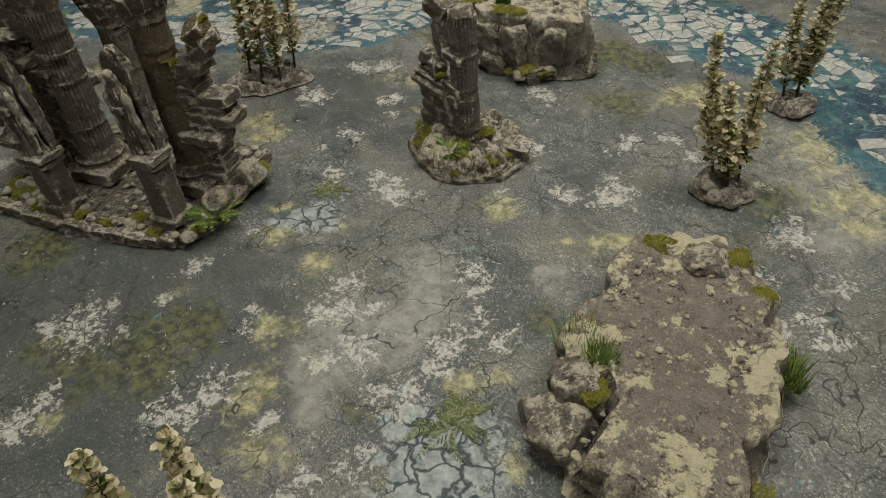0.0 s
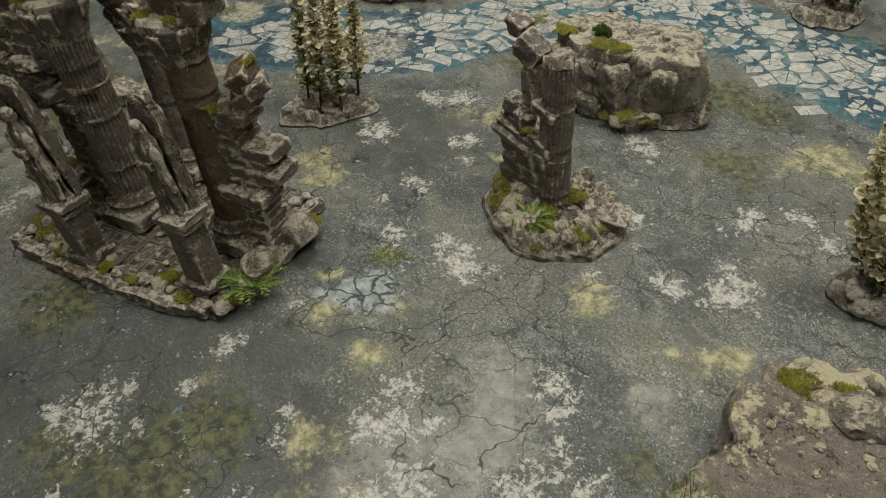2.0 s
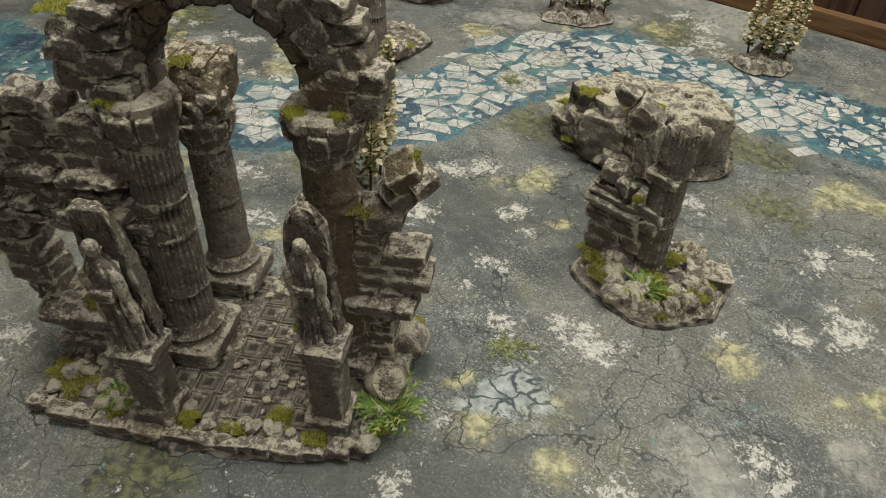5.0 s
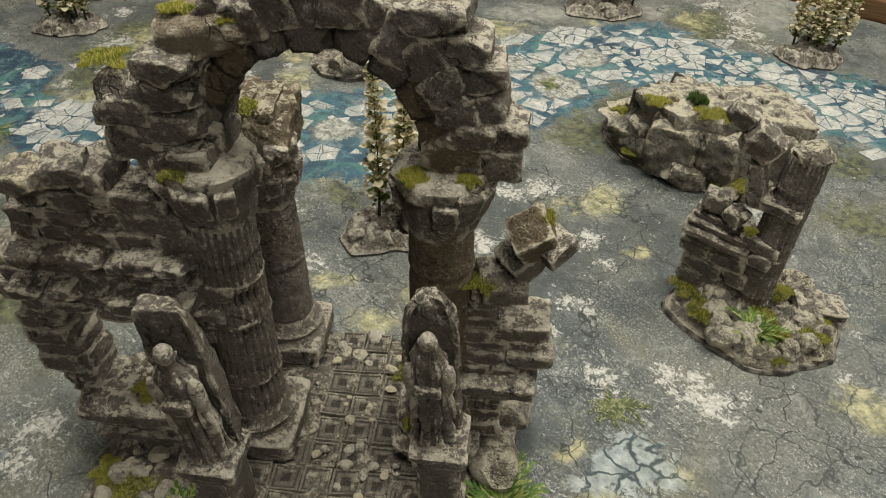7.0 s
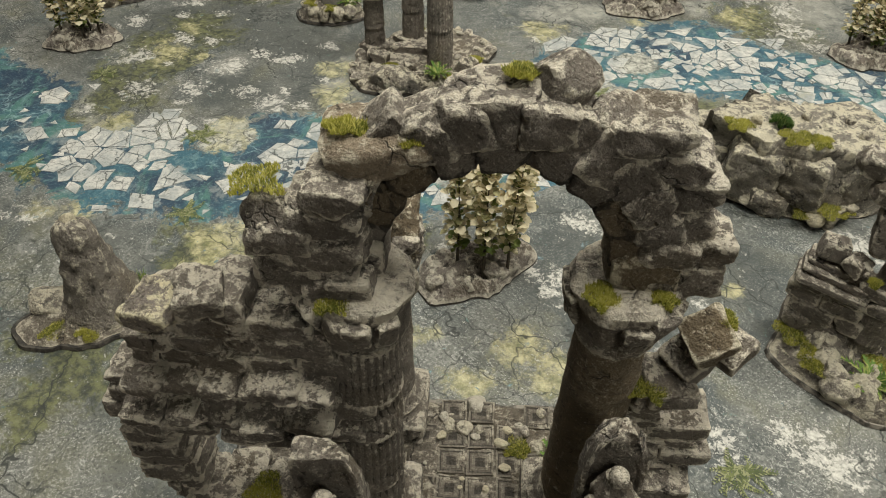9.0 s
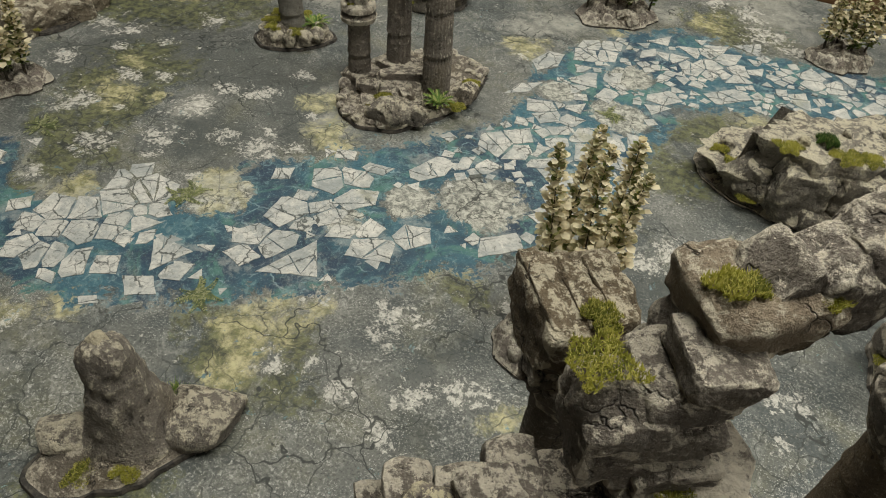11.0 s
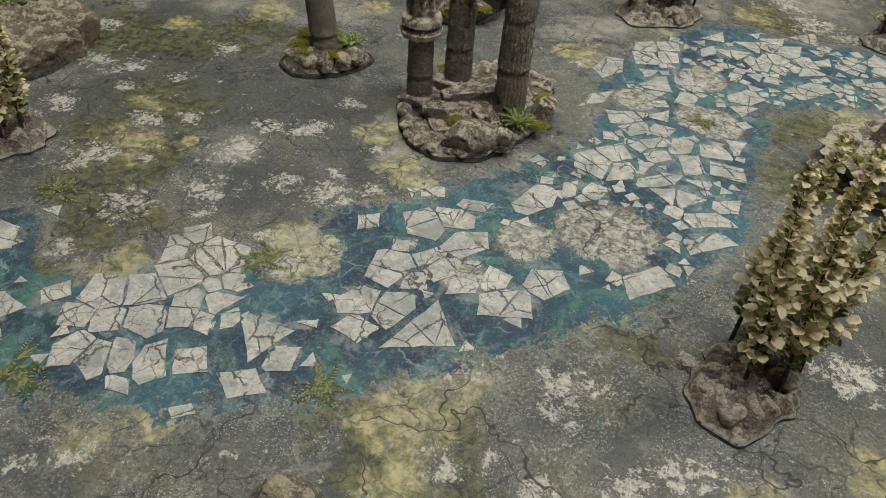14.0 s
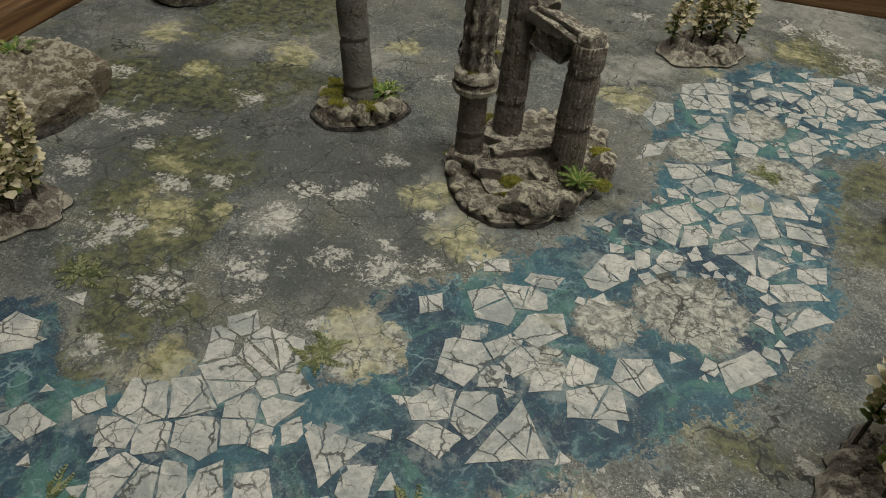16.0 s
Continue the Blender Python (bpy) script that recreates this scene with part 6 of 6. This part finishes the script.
for k in range(80):
    a, q = rnd.uniform(0, 6.283), rnd.uniform(0.2, 0.94)
    r, b, n = outline(0.106, 0.070, 25, 0.10, a) * q, a + radians(70), rnd.uniform(0.0018, 0.0048)
    part("rubble", boulder(n * 1.2, n, n * 0.8, 2500 + k, 2, 8, at=(r * math.cos(b), r * math.sin(b), 0.0085), turn=rnd.uniform(0, 180)), EARTH if k % 2 else ROCK, trio)
part("fallen_block", box_block(0.012, -0.038, 0.016, 0.016, 0.016, 0.014, 704, 50, 8, 0, cuts=4), RUIN, trio)
part("front_rock", boulder(0.030, 0.021, 0.017, 76, 4, 9, 0.03, at=(0.012, -0.074, 0.006), turn=35), ROCK, trio, "broken grey rock on the base")
part("front_rock", boulder(0.014, 0.012, 0.014, 77, 4, 8, 0.03, at=(0.040, -0.066, 0.006), turn=5), ROCK, trio)
part("side_rock", boulder(0.018, 0.013, 0.015, 78, 4, 7, 0.03, at=(0.066, 0.004, 0.006), turn=65), ROCK, trio)
rnd = random.Random(31)
for k in range(40):
    a, s = 6.283 * k / 40 + rnd.uniform(-0.05, 0.05), rnd.uniform(0.86, 0.94)
    r = outline(0.106, 0.070, 25, 0.10, a) * s
    b, n = a + radians(70), rnd.uniform(0.0045, 0.0095)
    part("rubble", boulder(n * 1.2, n, n * 0.8, 1220 + k, 3, at=(r * math.cos(b), r * math.sin(b), 0.004), turn=rnd.uniform(0, 180)), EARTH if k % 3 else ROCK, trio)
for k, (x, y, z, r) in enumerate(((-0.010, -0.050, 0.0125, 0.012), (-0.020, -0.064, 0.010, 0.010), (0.066, -0.024, 0.012, 0.013), (-0.070, -0.02, 0.010, 0.012), (-0.050, 0.052, 0.010, 0.014), (-0.058, -0.026, 0.178, 0.010), (0.062, 0.030, 0.012, 0.012), (-0.059, -0.035, 0.104, 0.005))):
    moss(trio, x, y, z, r, 540 + k)
fern(trio, 0.048, -0.030, 0.012, 0.018, 13)

# ---- lone column on a mossy base ----
lone = thing("lone_column", pose(0.424, 0.752, 0.0008), "tall cracked grey column on a mossy stone base", "model ruin")
part("base_board", board(0.050, 0.040, 28, 0.15, turn=30), BOARD, lone)
part("mossy_base", cover(0.048, 0.038, 0.016, 28, 0.15, 0.6, turn=30), DIRT, lone)
column(lone, 0.0, 0.0, 0.014, 0.200, 0.0145, 9, plinth=False, flutes=0, lean=(-0.06, -0.02), material=GREY)
rnd = random.Random(61)
for k in range(10):
    a = 6.283 * k / 10
    part("stone", boulder(rnd.uniform(0.010, 0.016), 0.012, rnd.uniform(0.008, 0.013), 260 + k, 3, at=(0.034 * math.cos(a), 0.028 * math.sin(a), 0.007), turn=rnd.uniform(0, 180)), ROCK, lone)
for k, (x, y, r) in enumerate(((-0.026, -0.012, 0.014), (-0.014, -0.026, 0.012), (0.018, -0.020, 0.012), (-0.030, 0.012, 0.012), (0.0, 0.024, 0.012))):
    moss(lone, x, y, 0.0215, r, 560 + k)
fern(lone, 0.022, 0.016, 0.016, 0.020, 14)

# ---- boulders at the far side ----


def crag(x, y, rx, ry, h, turn, seed, label):
    t = thing("boulder", pose(x, y, 0.0008, 0, 0, turn), label, "model rock", "rocks on the mat")
    part("base_board", board(rx * 1.02, ry * 1.02, seed, 0.10), BOARD, t)
    part("rock_body", boulder(rx * 1.2, ry * 1.2, h, seed, 5, 8, 0.03, (0, 0, 0.002), 0.42), ROCK, t)
    return t


west = thing("boulder", pose(0.108, 0.638, 0.0008, 0, 0, 78), "large brown-grey boulder with pale crust and plants on top", "model rock", "rocks on the mat")
part("base_board", board(0.082, 0.068, 33, 0.10), BOARD, west)
part("rock_body", box_block(0, 0, 0.010, 0.140, 0.112, 0.047, 33, 8, 3, -6, cuts=28, amp=0.0080, freq=42, round_=0.9, breaks=22), TAN, west)
for k, (x, y, z, sx, sy, sz, turn) in enumerate(((0.050, -0.030, 0.014, 0.050, 0.046, 0.040, 12), (0.010, -0.050, 0.010, 0.058, 0.030, 0.034, -10), (0.052, 0.028, 0.012, 0.044, 0.050, 0.042, 30), (-0.056, 0.006, 0.012, 0.036, 0.060, 0.044, -18), (-0.020, 0.046, 0.012, 0.060, 0.034, 0.044, 8))):
    part("side_rock", box_block(x, y, z, sx, sy, sz, 3300 + k, turn, 5 - 3 * k, 4 * k - 8, cuts=10, amp=0.004, freq=55, round_=0.92, breaks=8), TAN, west)
part("side_rock", box_block(-0.046, -0.044, 0.012, 0.050, 0.040, 0.040, 37, 30, 4, 8, cuts=9, amp=0.005, freq=36, round_=0.84, breaks=8), TAN, west)
moss(west, 0.02, 0.036, 0.033, 0.020, 580)
moss(west, 0.0, 0.046, 0.032, 0.014, 583)
fern(west, 0.030, 0.030, 0.031, 0.020, 15)
moss(west, -0.045, -0.055, 0.008, 0.014, 581)
corner = crag(0.108, 0.945, 0.045, 0.040, 0.045, 0, 82, "low dark boulder with green moss")
moss(corner, 0.0, -0.03, 0.018, 0.018, 582)
mossy = crag(0.525, 0.945, 0.046, 0.036, 0.034, 20, 83, "dark boulder covered with yellow moss")
for k in range(4):
    moss(mossy, -0.03 + 0.018 * k, -0.034, 0.014 + 0.006 * (k % 2), 0.014, 590 + k)

# ---- tree stands ----
grove(0.884, 0.456, 0.062, 0.034, 68, 2, ((-0.014, -0.020, 0.164, -0.04, 0.12), (0.012, -0.014, 0.168, 0.0, 0.14), (0.030, 0.006, 0.150, 0.04, 0.08), (-0.010, 0.022, 0.168, 0, 0.04), (0.014, 0.036, 0.158, 0.0, 0.06)),
      "tall cream-frosted trees standing on a pale rock base")
grove(1.414, 0.704, 0.029, 0.026, 20, 3, ((0.006, -0.008, 0.112, -0.06, -0.04), (-0.008, -0.004, 0.152, -0.12, -0.07), (0.012, 0.014, 0.146, -0.05, 0.02)), "three slim frosted trees on a small rock base")
grove(1.364, 0.888, 0.026, 0.023, 20, 4, ((-0.010, -0.004, 0.120, -0.02, 0.0), (0.008, 0.002, 0.142, 0.0, 0.02), (0.002, 0.012, 0.130, 0.04, 0.06)), "three slim frosted trees on a small rock base")
grove(1.062, 1.092, 0.044, 0.036, 20, 5, ((-0.020, -0.004, 0.098, 0, 0), (-0.004, 0.012, 0.104, 0, 0), (0.010, -0.012, 0.106, 0.04, 0), (0.022, 0.006, 0.100, 0.05, 0.03), (0.0, -0.006, 0.098, 0, 0)), "small frosted trees on a rock base")
grove(0.765, 1.052, 0.060, 0.040, 28, 6, ((-0.034, -0.022, 0.100, 0, 0), (-0.012, -0.012, 0.108, 0, 0), (0.010, -0.006, 0.104, 0.04, 0), (0.034, 0.014, 0.102, 0.05, 0.03), (-0.010, 0.010, 0.1, 0, 0), (0.014, 0.014, 0.1, 0, 0)), "small frosted trees on a long rock base")
grove(0.219, 0.490, 0.054, 0.036, 35, 7, ((0.026, 0.014, 0.102, 0.06, 0), (0.018, -0.006, 0.106, 0.04, -0.02), (-0.012, -0.004, 0.108, 0.0, 0), (-0.02, -0.018, 0.1, 0, 0), (0.0, 0.012, 0.1, 0, 0)), "small green and frosted trees on a pale rock base")
grove(1.486, 0.142, 0.040, 0.034, 20, 8, ((-0.010, 0.016, 0.152, 0.0, 0.02), (0.010, 0.012, 0.140, 0.04, 0.02), (-0.024, -0.020, 0.142, 0.0, 0.0), (0.018, -0.010, 0.13, 0, 0)), "cream-frosted trees at the table edge")

# ---- planks of the north wall ----
plank = slab_box(-0.058, 0.058, -0.012, 0.0, 0.0, 1.4, 0.003)
plank_mesh = bpy.data.meshes.new("plank")
plank.to_mesh(plank_mesh)
plank.free()
plank_mesh.materials.append(PLANK)
for k in range(32):
    ob = new("plank", plank_mesh)
    ob.parent = north
    ob.matrix_world = pose(-0.3 + 0.121 * k, Y1 + 0.010, Z0 + 0.01 + 0.0 * k)
